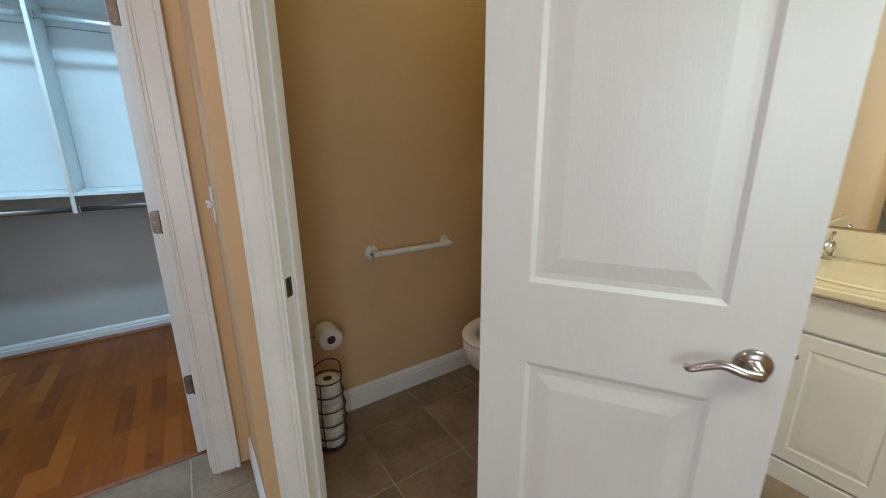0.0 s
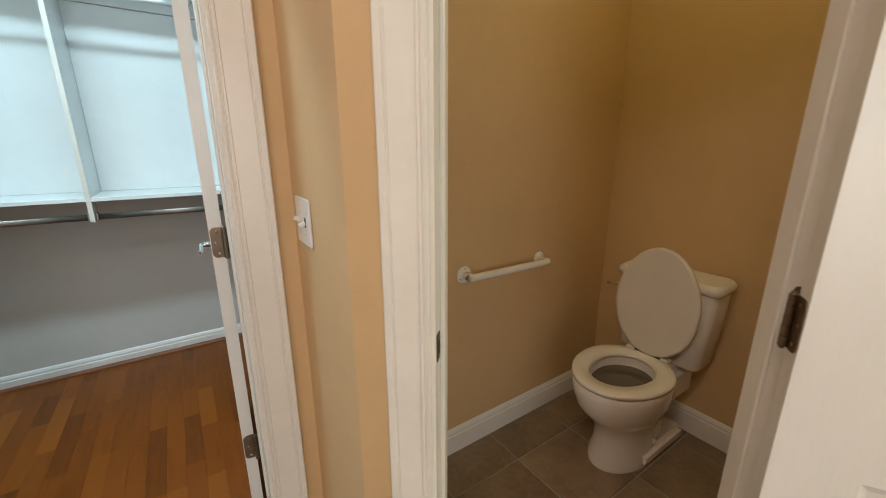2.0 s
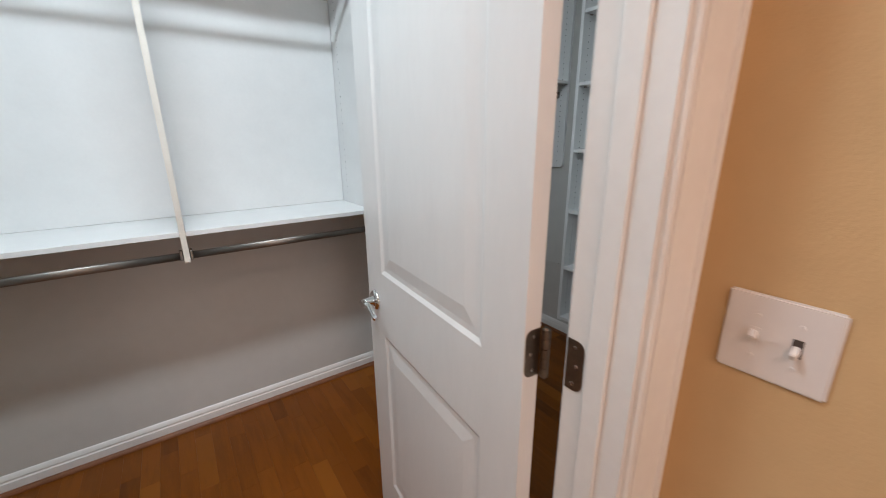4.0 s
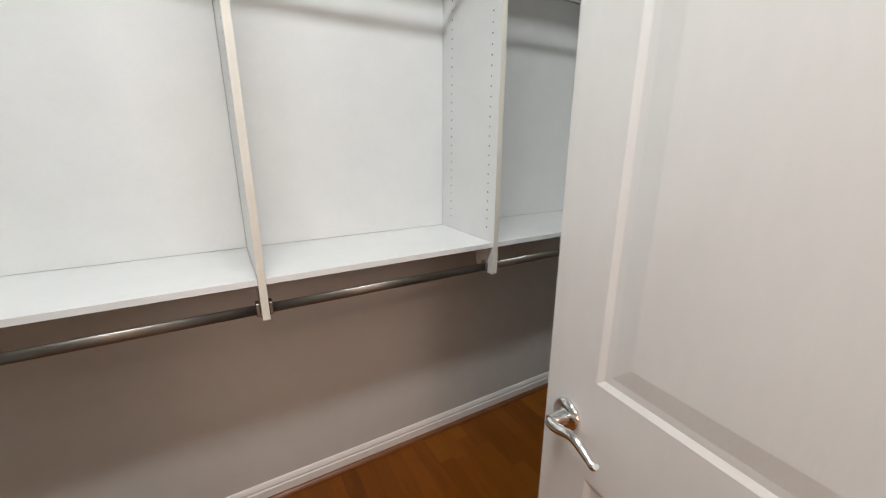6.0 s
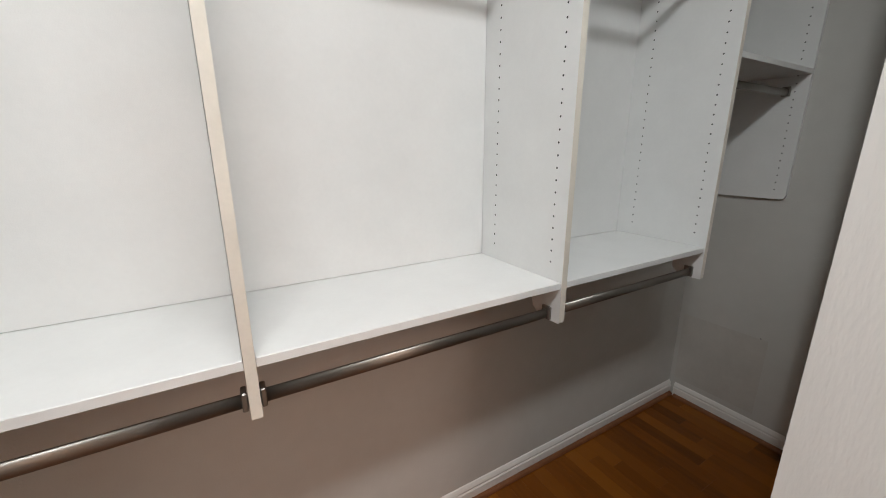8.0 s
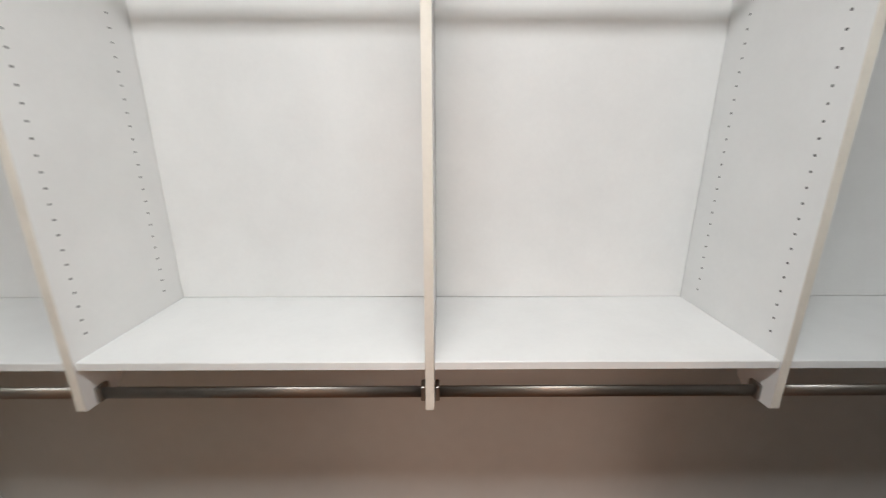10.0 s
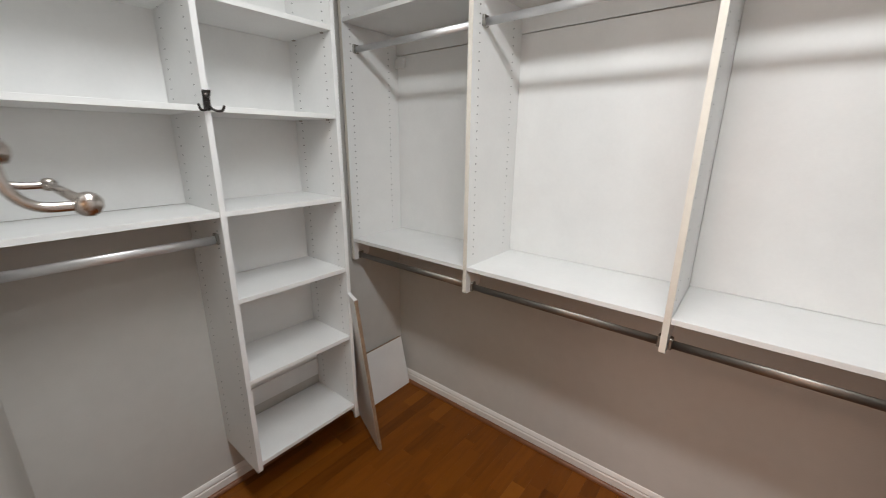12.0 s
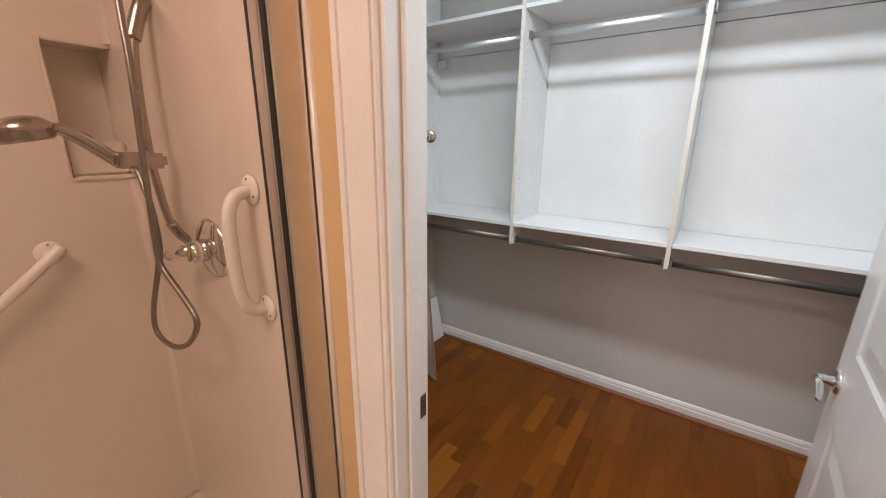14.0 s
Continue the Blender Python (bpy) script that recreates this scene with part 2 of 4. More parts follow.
doorway_wall("wall_closet_front", -2.2, SWX + 0.1, BEIGE, "beige painted wall with closet doorway")
bm = bmesh.new()
box(bm, CL, OL - 0.02, WB - 0.004, WB, 0, CEILING)
box(bm, OL - 0.02, OR + 0.02, WB - 0.004, WB, OT + 0.02, CEILING)
box(bm, OR + 0.02, SWX + 0.1, WB - 0.004, WB, 0, CEILING)
box(bm, SWX + 0.1, CR, GBY + 0.061, GBY + 0.065, 0, CEILING)
structure("wall_closet_front_inner", bm, GREY, "pale grey closet side of the doorway wall", "wall")
structure("wall_switch", boxed(SWX, SWX + 0.1, P0.y, WF, 0, CEILING), BEIGE, "beige painted wall with a light switch", "wall")
bm = bmesh.new()
SL = 1.09
box(bm, 0, TD0 - 0.02, 0, 0.10, 0, CEILING, m=SLANT)
box(bm, TD0 - 0.02, TD1 + 0.02, 0, 0.10, OT + 0.02, CEILING, m=SLANT)
box(bm, TD1 + 0.02, SL, 0, 0.10, 0, CEILING, m=SLANT)
structure("wall_slanted", bm, BEIGE, "beige painted slanted wall with toilet doorway", "wall")
structure("wall_toilet_side", boxed(SWX + 0.1, TBX + 0.1, GBY, GBY + 0.06, 0, CEILING), BEIGE, "beige painted toilet room wall with grab bar", "wall")
structure("wall_toilet_back", boxed(TBX, TBX + 0.1, TRY, GBY, 0, CEILING), BEIGE, "beige painted wall behind the toilet", "wall")
structure("wall_toilet_side_2", boxed(1.03, 2.6, 0.27, TRY, 0, CEILING), BEIGE, "beige painted wall beside the vanity", "wall")
structure("wall_vanity", boxed(2.52, 2.62, -2.1, 0.27, 0, CEILING), BEIGE, "beige painted wall behind the vanity", "wall")
structure("wall_bath_rear", boxed(-2.3, 2.62, -2.1, -2.0, 0, CEILING), BEIGE, "beige painted bathroom wall", "wall")
structure("wall_bath_side", boxed(-2.3, -2.2, -2.0, WF, 0, CEILING), BEIGE, "beige painted bathroom side wall", "wall")
structure("ceiling", boxed(-2.3, 2.62, -2.1, CB + 0.1, CEILING, CEILING + 0.1), CEIL, "white painted ceiling", "ceiling")


# skirting: a profile run along a line
def skirting(name, a, b, out, ends, height=0.125, shoe=None, mat=TRIM, label="white moulded baseboard"):
    a, b = Vector((*a, 0)), Vector((*b, 0))
    along = (b - a).normalized()
    n = Vector((*out, 0)).normalized()
    m = Matrix(((along.x, n.x, 0, a.x), (along.y, n.y, 0, a.y), (0, 0, 1, 0), (0, 0, 0, 1)))
    h = height
    outline = [(0, 0), (0.014, 0), (0.014, h - 0.034), (0.010, h - 0.028), (0.011, h - 0.020), (0.008, h - 0.012), (0.004, h - 0.004), (0, h)]
    L = (b - a).length
    ob = structure(name, prism(outline, "x", 0, L, m=m), mat, label, "baseboard")
    if shoe:
        pts = [(0.0145, 0.0005)] + [(0.0145 + 0.018 * math.cos(t), 0.0005 + 0.018 * math.sin(t)) for t in (k * math.pi / 8 for k in range(5))]
        structure("trim_shoe_" + name[-1], prism(pts, "x", 0.01, L - 0.01, m=m), shoe, "thin red-brown quarter round moulding", "moulding")
    return ob


skirting("baseboard_1", (CL, CB), (CR, CB), (0, -1), 0, 0.086, SHOE)
skirting("baseboard_2", (CL, WB + 0.015), (CL, CB - 0.034), (1, 0), 0, 0.086, SHOE)
skirting("baseboard_3", (CR, CB - 0.034), (CR, GBY + 0.07), (-1, 0), 0, 0.086, SHOE)
skirting("baseboard_4", (SWX, WF - 0.016), (SWX, P0.y + 0.002), (-1, 0), 0, 0.125)
skirting("baseboard_5", (0.62, GBY), (TBX, GBY), (0, -1), 0, 0.12)
skirting("baseboard_6", (TBX, GBY - 0.016), (TBX, TRY), (-1, 0), 0, 0.125)
skirting("baseboard_7", P0.xy + U.xy * 0.0, P0.xy + U.xy * 0.074, (-1, -1), 0, 0.135)


# door casings and jambs
def casing_profile(w):
    """Across the width from the opening outwards, and outwards from the wall."""
    return [(0.008, 0), (0.008, 0.009), (0.011, 0.013), (0.016, 0.013), (0.0175, 0.0095), (0.0205, 0.0095), (0.022, 0.014), (0.027, 0.0145), (0.029, 0.0115), (0.032, 0.012),
            (w * 0.78, 0.019), (w * 0.80, 0.016), (w * 0.83, 0.016), (w * 0.85, 0.021), (w * 0.97, 0.022), (w, 0.019), (w, 0)]


def door_frame(name, m, x0, x1, top, depth, w, label, sides=(True, True), back=True, stop=0.05, left=None):
    """Jambs, stops and moulded casings round an opening; x runs along the wall, y through it."""
    root = tagged(thing(name, m, label, "door frame"), kind="structure")
    bm = bmesh.new()
    box(bm, x0 - 0.018, x0, -0.002, depth + 0.002, 0, top + 0.018, m=m)
    part("jamb", bm, TRIM, root)
    part("jamb", box(bmesh.new(), x1, x1 + 0.018, -0.002, depth + 0.002, 0, top + 0.018, m=m), TRIM, root)
    part("head_jamb", box(bmesh.new(), x0, x1, -0.002, depth + 0.002, top, top + 0.018, m=m), TRIM, root)
    for a, b in ((x0, x0 + 0.010), (x1 - 0.007, x1)):
        part("stop", box(bmesh.new(), a, b, stop - 0.017, stop + 0.017, 0, top, 0.002, m=m), TRIM, root)
    part("stop", box(bmesh.new(), x0 + 0.010, x1 - 0.007, stop - 0.017, stop + 0.017, top - 0.011, top, m=m), TRIM, root)
    pr = casing_profile(w)
    for face, sign in ((0, -1), (depth, 1)):
        if face and not back:
            continue
        if sides[0]:
            part("casing", prism([(x0 - p, face + sign * q) for p, q in casing_profile(left or w)], "z", 0, top + w, m=m), TRIM, root)
        if sides[1]:
            part("casing", prism([(x1 + p, face + sign * q) for p, q in pr], "z", 0, top + w, m=m), TRIM, root)
        part("head_casing", prism([(face + sign * q, top + p) for p, q in pr], "x", x0 - 0.004, x1 + 0.004, m=m), TRIM, root)
    return root


CW = pose(0, WF, 0)
frame_c = door_frame("door_frame_1", CW, OL, OR, OT, WB - WF, 0.105, "white moulded casing round the closet doorway", stop=0.052, left=0.107)
frame_t = door_frame("door_frame_2", SLANT, TD0, TD1, OT, 0.10, 0.098, "white moulded casing round the toilet doorway", stop=0.062)
# strike plates
for fr, m, x, y, z, s in ((frame_c, CW, OL, 0.086, 0.94, 1), (frame_t, SLANT, TD0, 0.020, 0.93, 1)):
    st = part("strike_plate", box(bmesh.new(), x - 0.001, x + 0.0025, y - 0.014, y + 0.014, z - 0.03, z + 0.03, 0.002, m=m), NICKEL if fr is frame_c else BRONZE, fr, "metal strike plate")
    part("strike_hole", box(bmesh.new(), x + 0.0026, x + 0.0032, y - 0.007, y + 0.005, z - 0.013, z + 0.013, m=m), HOLE, st)


# ---------------------------------------------------------------- panelled doors
def panel_face(bm, y, s, rects, w, h, x_from=0.0):
    """One moulded face of a door with sunk panels; s is the way out of the door."""
    xs = sorted({0.0, w} | {v for r in rects for v in (r[0], r[1])})
    zs = sorted({0.0, h} | {v for r in rects for v in (r[2], r[3])})
    for i in range(len(xs) - 1):
        for j in range(len(zs) - 1):
            a, b, c, d = xs[i], xs[i + 1], zs[j], zs[j + 1]
            if any(r[0] <= a and b <= r[1] and r[2] <= c and d <= r[3] for r in rects):
                steps = [(0, 0), (0.012, -0.0045), (0.026, -0.0045), (0.062, -0.0005)]
                loops = [[bm.verts.new((p, y + s * o, q)) for p, q in ((a + k, c + k), (b - k, c + k), (b - k, d - k), (a + k, d - k))] for k, o in steps]
                for l0, l1 in zip(loops, loops[1:]):
                    for k in range(4):
                        bm.faces.new((l0[k], l0[(k + 1) % 4], l1[(k + 1) % 4], l1[k]))
                bm.faces.new(loops[-1])
            else:
                bm.faces.new([bm.verts.new((p, y, q)) for p, q in ((a, c), (b, c), (b, d), (a, d))])


def hinge_plate(hinge, m, x0, x1, y0, y1, z, mat, round_high):
    """A hinge leaf with two rounded corners and three screws; its thickness runs along x."""
    r, h, out = 0.014, 0.0445, []
    far, near = (y1, y0) if round_high else (y0, y1)
    d = 1 if far > near else -1
    out.append((near, z - h))
    for cz, turn in ((z - h + r, -90), (z + h - r, 0)):
        for k in range(5):
            a = radians(turn + 22.5 * k)
            out.append((far - d * r + d * r * math.cos(a), cz + r * math.sin(a)))
    out.append((near, z + h))
    leaf = part("hinge_leaf", prism(out, "x", x0, x1, m=m), mat, hinge)
    for oy, oz in ((0.45, -0.032), (0.62, 0.0), (0.45, 0.032)):
        c = near + (far - near) * oy
        part("screw", lathe([(0.0038, 0), (0.0034, 0.0008), (0.0012, 0.0004)], m @ pose(x0, c, z + oz, 0, -90), 10), NICKEL, leaf)


def door_leaf(name, m, w, h, label, hinge_mat, handle_mat, lift=0.012, lever=1, hinge_y=0.0, rects=None, jamb=None):
    """A moulded door; x runs from the hinge, y through the leaf (0 to 0.035)."""
    th = 0.035
    root = thing(name, m @ pose(0, 0, lift), label, "door")
    root["kind"] = "structure"
    rects = rects or [(0.115, w - 0.115, 0.20, 0.775), (0.115, w - 0.115, 1.02, h - 0.13)]
    bm = bmesh.new()
    panel_face(bm, 0.0, -1, rects, w, h)
    panel_face(bm, th, 1, rects, w, h)
    for a, b in (((0, 0), (w, 0)), ((w, 0), (w, h)), ((w, h), (0, h)), ((0, h), (0, 0))):
        bm.faces.new([bm.verts.new(p) for p in ((a[0], 0, a[1]), (b[0], 0, b[1]), (b[0], th, b[1]), (a[0], th, a[1]))])
    bmesh.ops.remove_doubles(bm, verts=bm.verts, dist=1e-5)
    bmesh.ops.recalc_face_normals(bm, faces=bm.faces)
    bmesh.ops.transform(bm, matrix=m @ pose(0, 0, lift), verts=bm.verts)
    leaf = part("door_leaf", bm, DOOR, root)
    mm2 = m @ pose(0, 0, lift)
    z = 0.90
    for y, s in ((0, -1), (th, 1)):
        rose = lathe([(0.033, 0), (0.033, 0.004), (0.029, 0.009), (0.020, 0.011), (0.013, 0.014), (0.011, 0.045)], mm2 @ pose(w - 0.06, y, z, 90 if s < 0 else -90))
        hd = part("door_handle", rose, handle_mat, root, "metal lever door handle")
        path = smooth_path([(w - 0.06, y + s * 0.045, z), (w - 0.085, y + s * 0.050, z + 0.004), (w - 0.12, y + s * 0.048, z + 0.012), (w - 0.15, y + s * 0.048, z + 0.002), (w - 0.172, y + s * 0.050, z - 0.006), (w - 0.178, y + s * 0.052, z + 0.002)], 6)
        lv = tube([mm2 @ Vector(p) for p in path], 0.008, 10, radii=[0.011 - 0.005 * i / len(path) for i in range(len(path))])
        part("lever", lv, handle_mat, hd)
    part("latch_plate", box(bmesh.new(), w, w + 0.0015, 0.006, 0.029, z - 0.028, z + 0.028, m=mm2), handle_mat, root, "small metal latch plate")
    for hz in (0.34, 1.045, 1.76):
        flip = hinge_y > 0.017
        kx = 0.0 if flip else -0.005
        k = bmesh.new()
        kr = 0.006 if flip else 0.0078
        for seg in range(5):
            z0 = hz - 0.0445 + 0.0178 * seg
            prism([(-0.006 + kx + kr * math.cos(t), hinge_y + kr * math.sin(t)) for t in (2 * math.pi * q / 14 for q in range(14))], "z", z0 + 0.0005, z0 + 0.0173, bm=k, m=mm2)
        tube([mm2 @ Vector((-0.006 + kx, hinge_y, hz - 0.048)), mm2 @ Vector((-0.006 + kx, hinge_y, hz + 0.048))], 0.0038, 10, bm=k)
        hg = part("hinge", k, hinge_mat, root, "metal butt hinge")
        hinge_plate(hg, mm2, -0.0018, 0.0008, 0.002, 0.033, hz, hinge_mat, not flip)
        jm, j0, j1, k0, k1 = jamb
        hinge_plate(hg, jm, j0, j1, k0, k1, hz + lift, hinge_mat, flip)
    return root


# closet door: open into the closet, at right angles to its wall
CD = Matrix.Translation((0.076, 1.588, 0)) @ pose(0, 0, 0, 0, 0, 86.4)
closet_door = door_leaf("door_1", CD @ pose(0.006, 0.0, 0), 0.730, 2.02, "white two-panel closet door standing open into the closet", BRONZE, CHROME, hinge_y=-0.003, rects=[(0.115, 0.612, 0.20, 0.795), (0.115, 0.612, 1.005, 1.89)], jamb=(CW, OR - 0.0016, OR - 0.0002, 0.076, 0.107))
# toilet door: swung wide open into the bathroom
TDH = (0.728, 0.470, 0)
toilet_door = door_leaf("door_2", Matrix.Translation(TDH) @ pose(0, 0, 0, 0, 0, -57.0) @ pose(0, 0, 0), 0.61, 2.02, "white two-panel toilet door swung wide open", BRONZE, NICKEL, hinge_y=0.038, rects=[(0.115, 0.495, 0.20, 0.808), (0.115, 0.495, 1.012, 1.89)], jamb=(SLANT, TD1 - 0.0016, TD1 - 0.0002, -0.006, 0.030))


# ---------------------------------------------------------------- closet: wall-hung shelving along the back
SF, SB = 2.90, CB - 0.012                 # shelf front and back
TOPZ = 2.40
DIV = (-1.934, -1.166, -0.390, 0.386, 1.126)
SHELF, UPPER, RODZ, RODY, UROD = 1.08, 2.165, 0.978, 2.942, 2.035


def panel_outline(front, back, low, top):
    """The side of an upright: its foot is shallow, with clipped corners."""
    d = 1 if back > front else -1
    return [(front, top), (front, low + 0.004), (front + d * 0.004, low), (front + d * 0.075, low), (front + d * 0.105, low + 0.022), (front + d * 0.118, low + 0.095), (back, low + 0.095), (back, top)]


def peg_rows(root, xs, y_a, y_b, z0, z1, axis="x"):
    """Shelf-pin holes, two columns on each face given as (place, way out)."""
    bm = bmesh.new()
    n = int((z1 - z0) / 0.032)
    for x, s in xs:
        for y in (y_a, y_b):
            for k in range(n):
                z = z0 + 0.032 * k
                c = [(0.0031 * math.cos(a), 0.0031 * math.sin(a)) for a in (i * math.pi / 3 for i in range(6))]
                if axis == "x":
                    v = [bm.verts.new((x + s * 0.0006, y + p, z + q)) for p, q in c]
                else:
                    v = [bm.verts.new((y + p, x + s * 0.0006, z + q)) for p, q in c]
                bm.faces.new(v)
    return tagged(part("peg_holes", bm, HOLE, root, "rows of small dark shelf-pin holes"), kind="stuff")


def rod(root, a, b, r=0.0135, mat=None):
    """A hanging rod between two uprights, with a cup at each end."""
    section = [(0.0075 * math.cos(t), (0.0155 if math.sin(t) > 0 else 0.0145) * math.sin(t)) for t in (2 * math.pi * k / 20 for k in range(20))]
    lengthwise = "x" if abs(b[0] - a[0]) > abs(b[1] - a[1]) else "y"
    cross = (a[1], a[2]) if lengthwise == "x" else (a[0], a[2])
    k = 0 if lengthwise == "x" else 1
    bm = prism([(cross[0] + p, cross[1] + q) for p, q in section], lengthwise, a[k], b[k])
    for f in bm.faces:
        f.smooth = len(f.verts) == 4
    bar = part("hanging_rod", bm, mat or STEEL_SHADED, root, "satin metal oval hanging rod")
    for p, q in ((a, b), (b, a)):
        d = (Vector(q) - Vector(p)).normalized()
        cup = bmesh.new()
        c = Vector(p) + d * 0.006
        box(cup, c.x - (0.005 if abs(d.x) > .5 else r + .002), c.x + (0.005 if abs(d.x) > .5 else r + .002), c.y - (0.005 if abs(d.y) > .5 else r + .002), c.y + (0.005 if abs(d.y) > .5 else r + .002), c.z - r - 0.002, c.z + r + 0.010, 0.002)
        part("rod_cup", cup, STEEL_SHADED, bar)
    return bar


unit = thing("closet_shelving", (0, CB, SHELF), "white melamine wall-hung closet shelving with hanging rods", "shelving")
for x in DIV:
    p = part("upright", prism(panel_outline(SF, SB, 0.958, TOPZ), "x", x - 0.0095, x + 0.0095), MELA, unit)
    part("edge_band", boxed(x - 0.0095, x + 0.0095, SF - 0.0012, SF - 0.0001, 0.962, TOPZ), BAND, p, "cream front edge strip")
    faces = [f for f in ((x - 0.0095, -1), (x + 0.0095, 1)) if not (x == DIV[0] and f[1] < 0)]
    peg_rows(p, faces, SF + 0.045, SB - 0.075, SHELF + 0.05, TOPZ)
for i, (a, b) in enumerate(zip(DIV, DIV[1:])):
    a, b = a + 0.0105, b - 0.0105
    s = part("shelf", boxed(a, b, SF + 0.004, SB, SHELF - 0.019, SHELF, 0.001), MELA, unit)
    part("edge_band", boxed(a, b, SF + 0.0028, SF + 0.0039, SHELF - 0.018, SHELF - 0.001), MELA, s)
    s = part("upper_shelf", boxed(a, b, SF + 0.004, SB, UPPER - 0.019, UPPER, 0.001), MELA, unit)
    part("hanging_rail", boxed(a, b, SB - 0.014, SB - 0.001, 2.052, UPPER - 0.0195), MELA, unit)
    part("back_panel", boxed(a, b, SB - 0.005, SB - 0.001, SHELF + 0.0009, 2.049, 0.0008), MELA, unit)
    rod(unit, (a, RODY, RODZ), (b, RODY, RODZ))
    # upper rod takes the lit colour, the one under the shelf the shaded
    rod(unit, (a, RODY + 0.03, UROD), (b, RODY + 0.03, UROD), 0.0145, ROD_LIT)
part("rail_bracket", boxed(DIV[0] + 0.012, DIV[0] + 0.075, SB - 0.030, SB - 0.006, 1.985, 2.035, 0.003), MELA, unit)
part("rail_bracket", boxed(DIV[1] - 0.075, DIV[1] - 0.012, SB - 0.030, SB - 0.006, 1.985, 2.035, 0.003), MELA, unit)
# bay between the last upright and the side wall
a, b = DIV[-1] + 0.0105, CR - 0.022
ol = [(SF + 0.02, TOPZ), (SF + 0.02, 1.225), (SF + 0.025, 1.213), (SF + 0.037, 1.208), (SB, 1.208), (SB, TOPZ)]
wp = part("upright", prism(ol, "x", CR - 0.021, CR - 0.002), MELA, unit, "short upright fixed to the side wall")
peg_rows(wp, [(CR - 0.021, -1)], SF + 0.065, SB - 0.075, 1.25, TOPZ)
part("shelf", boxed(a, b, SF + 0.02, SB, 1.731, 1.75, 0.001), MELA, unit)
rod(unit, (a, RODY + 0.05, 1.665), (b, RODY + 0.05, 1.665))

# screw holes left in the side wall
bm = bmesh.new()
for y, z in ((3.244, 0.518), (2.90, 0.524), (3.252, 0.202), (2.90, 0.145)):
    lathe([(0.004, 0), (0.004, 0.0008)], pose(CR, y, z, 0, -90), 8, bm)
part("screw_holes", bm, HOLE, bpy.data.objects["wall_closet_side_2"], "small screw holes")
part("paint_patch", boxed(CR - 0.0012, CR - 0.0001, 2.868, 3.262, 0.118, 0.523), PATCH, bpy.data.objects["wall_closet_side_2"], "faint unpainted patch left by a removed cabinet")


# ---------------------------------------------------------------- closet: shelf towers on the side walls
def tower(name, wall, front, y0, y1, levels, low, label, hook=False):
    """A shelf tower on a side wall."""
    d = 1 if front > wall else -1
    root = thing(name, (wall, (y0 + y1) / 2, low), label, "shelf tower")
    w0, w1 = sorted((wall + d * 0.003, front))
    for y, s in ((y0, 1), (y1, -1)):
        ya, yb = sorted((y, y + s * 0.019))
        pts = [(front, TOPZ), (front, low + 0.01), (front - d * 0.01, low), (wall + d * 0.003, low + 0.0), (wall + d * 0.003, TOPZ)]
        p = part("side_panel", prism(pts, "y", ya, yb), MELA, root)
        part("edge_band", boxed(*sorted((front + d * 0.0001, front + d * 0.0012)), ya, yb, low + 0.011, TOPZ), MELA, p)
        peg_rows(p, [(ya, -1), (yb, 1)] , front - d * 0.05, wall + d * 0.06, low + 0.08, TOPZ, "y")
    ya, yb = y0 + 0.020, y1 - 0.020
    for z in levels:
        sh = part("shelf", boxed(*sorted((wall + d * 0.008, front - d * 0.003)), ya, yb, z - 0.019, z, 0.001), MELA, root)
        part("edge_band", boxed(*sorted((front - d * 0.0029, front - d * 0.0018)), ya, yb, z - 0.018, z - 0.001), MELA, sh)
        for px in (front - d * 0.05, wall + d * 0.06):
            for py in (ya + 0.006, yb - 0.006):
                if z > low + 0.1:
                    part("shelf_pin", boxed(px - 0.006, px + 0.006, py - 0.005, py + 0.005, z - 0.0245, z - 0.0195), NICKEL, sh)
    part("back_panel", boxed(*sorted((wall + d * 0.003, wall + d * 0.007)), ya, yb, low + 0.10, TOPZ), MELA, root)
    part("hanging_rail", boxed(*sorted((wall + d * 0.0075, wall + d * 0.0125)), ya, yb, low + 0.13, low + 0.20), MELA, root)
    return root


LEVELS = (0.300, 0.690, 1.035, 1.362, 1.706, 2.035)
TX = -1.650
tower("shelf_tower", CL, TX, 2.138, 2.655, LEVELS, 0.250, "white melamine shelf tower hung on the closet side wall")
tower("shelf_tower", CR, 1.50, 2.10, 2.640, (0.305, 0.640, 0.99, 1.34, 1.69, 2.04), 0.275, "white melamine shelf tower with empty shelves on the side wall")

# shelves with a rod beside the first tower
side = thing("closet_shelving", (CL, 1.85, 1.36), "white melamine shelves over a rod beside the tower", "shelving")
y0, y1 = WB + 0.030, 2.137
p = part("upright", prism([(TX, TOPZ), (TX, 1.250), (TX - 0.10, 1.250), (TX - 0.13, 1.33), (CL + 0.003, 1.33), (CL + 0.003, TOPZ)], "y", y0, y0 + 0.019), MELA, side)
part("edge_band", boxed(TX + 0.0001, TX + 0.0012, y0, y0 + 0.019, 1.252, TOPZ), BAND, p, "cream front edge strip")
for z in (1.362, 1.706, 2.045):
    sh = part("shelf", boxed(CL + 0.008, TX - 0.003, y0 + 0.020, y1, z - 0.019, z, 0.001), MELA, side)
    part("edge_band", boxed(TX - 0.0029, TX - 0.0018, y0 + 0.02, y1, z - 0.018, z - 0.001), MELA, sh)
part("back_panel", boxed(CL + 0.003, CL + 0.007, y0 + 0.02, y1, 1.363, TOPZ), MELA, side)
rod(side, (TX - 0.045, y0 + 0.02, 1.260), (TX - 0.045, y1, 1.260), mat=ROD_LIT)

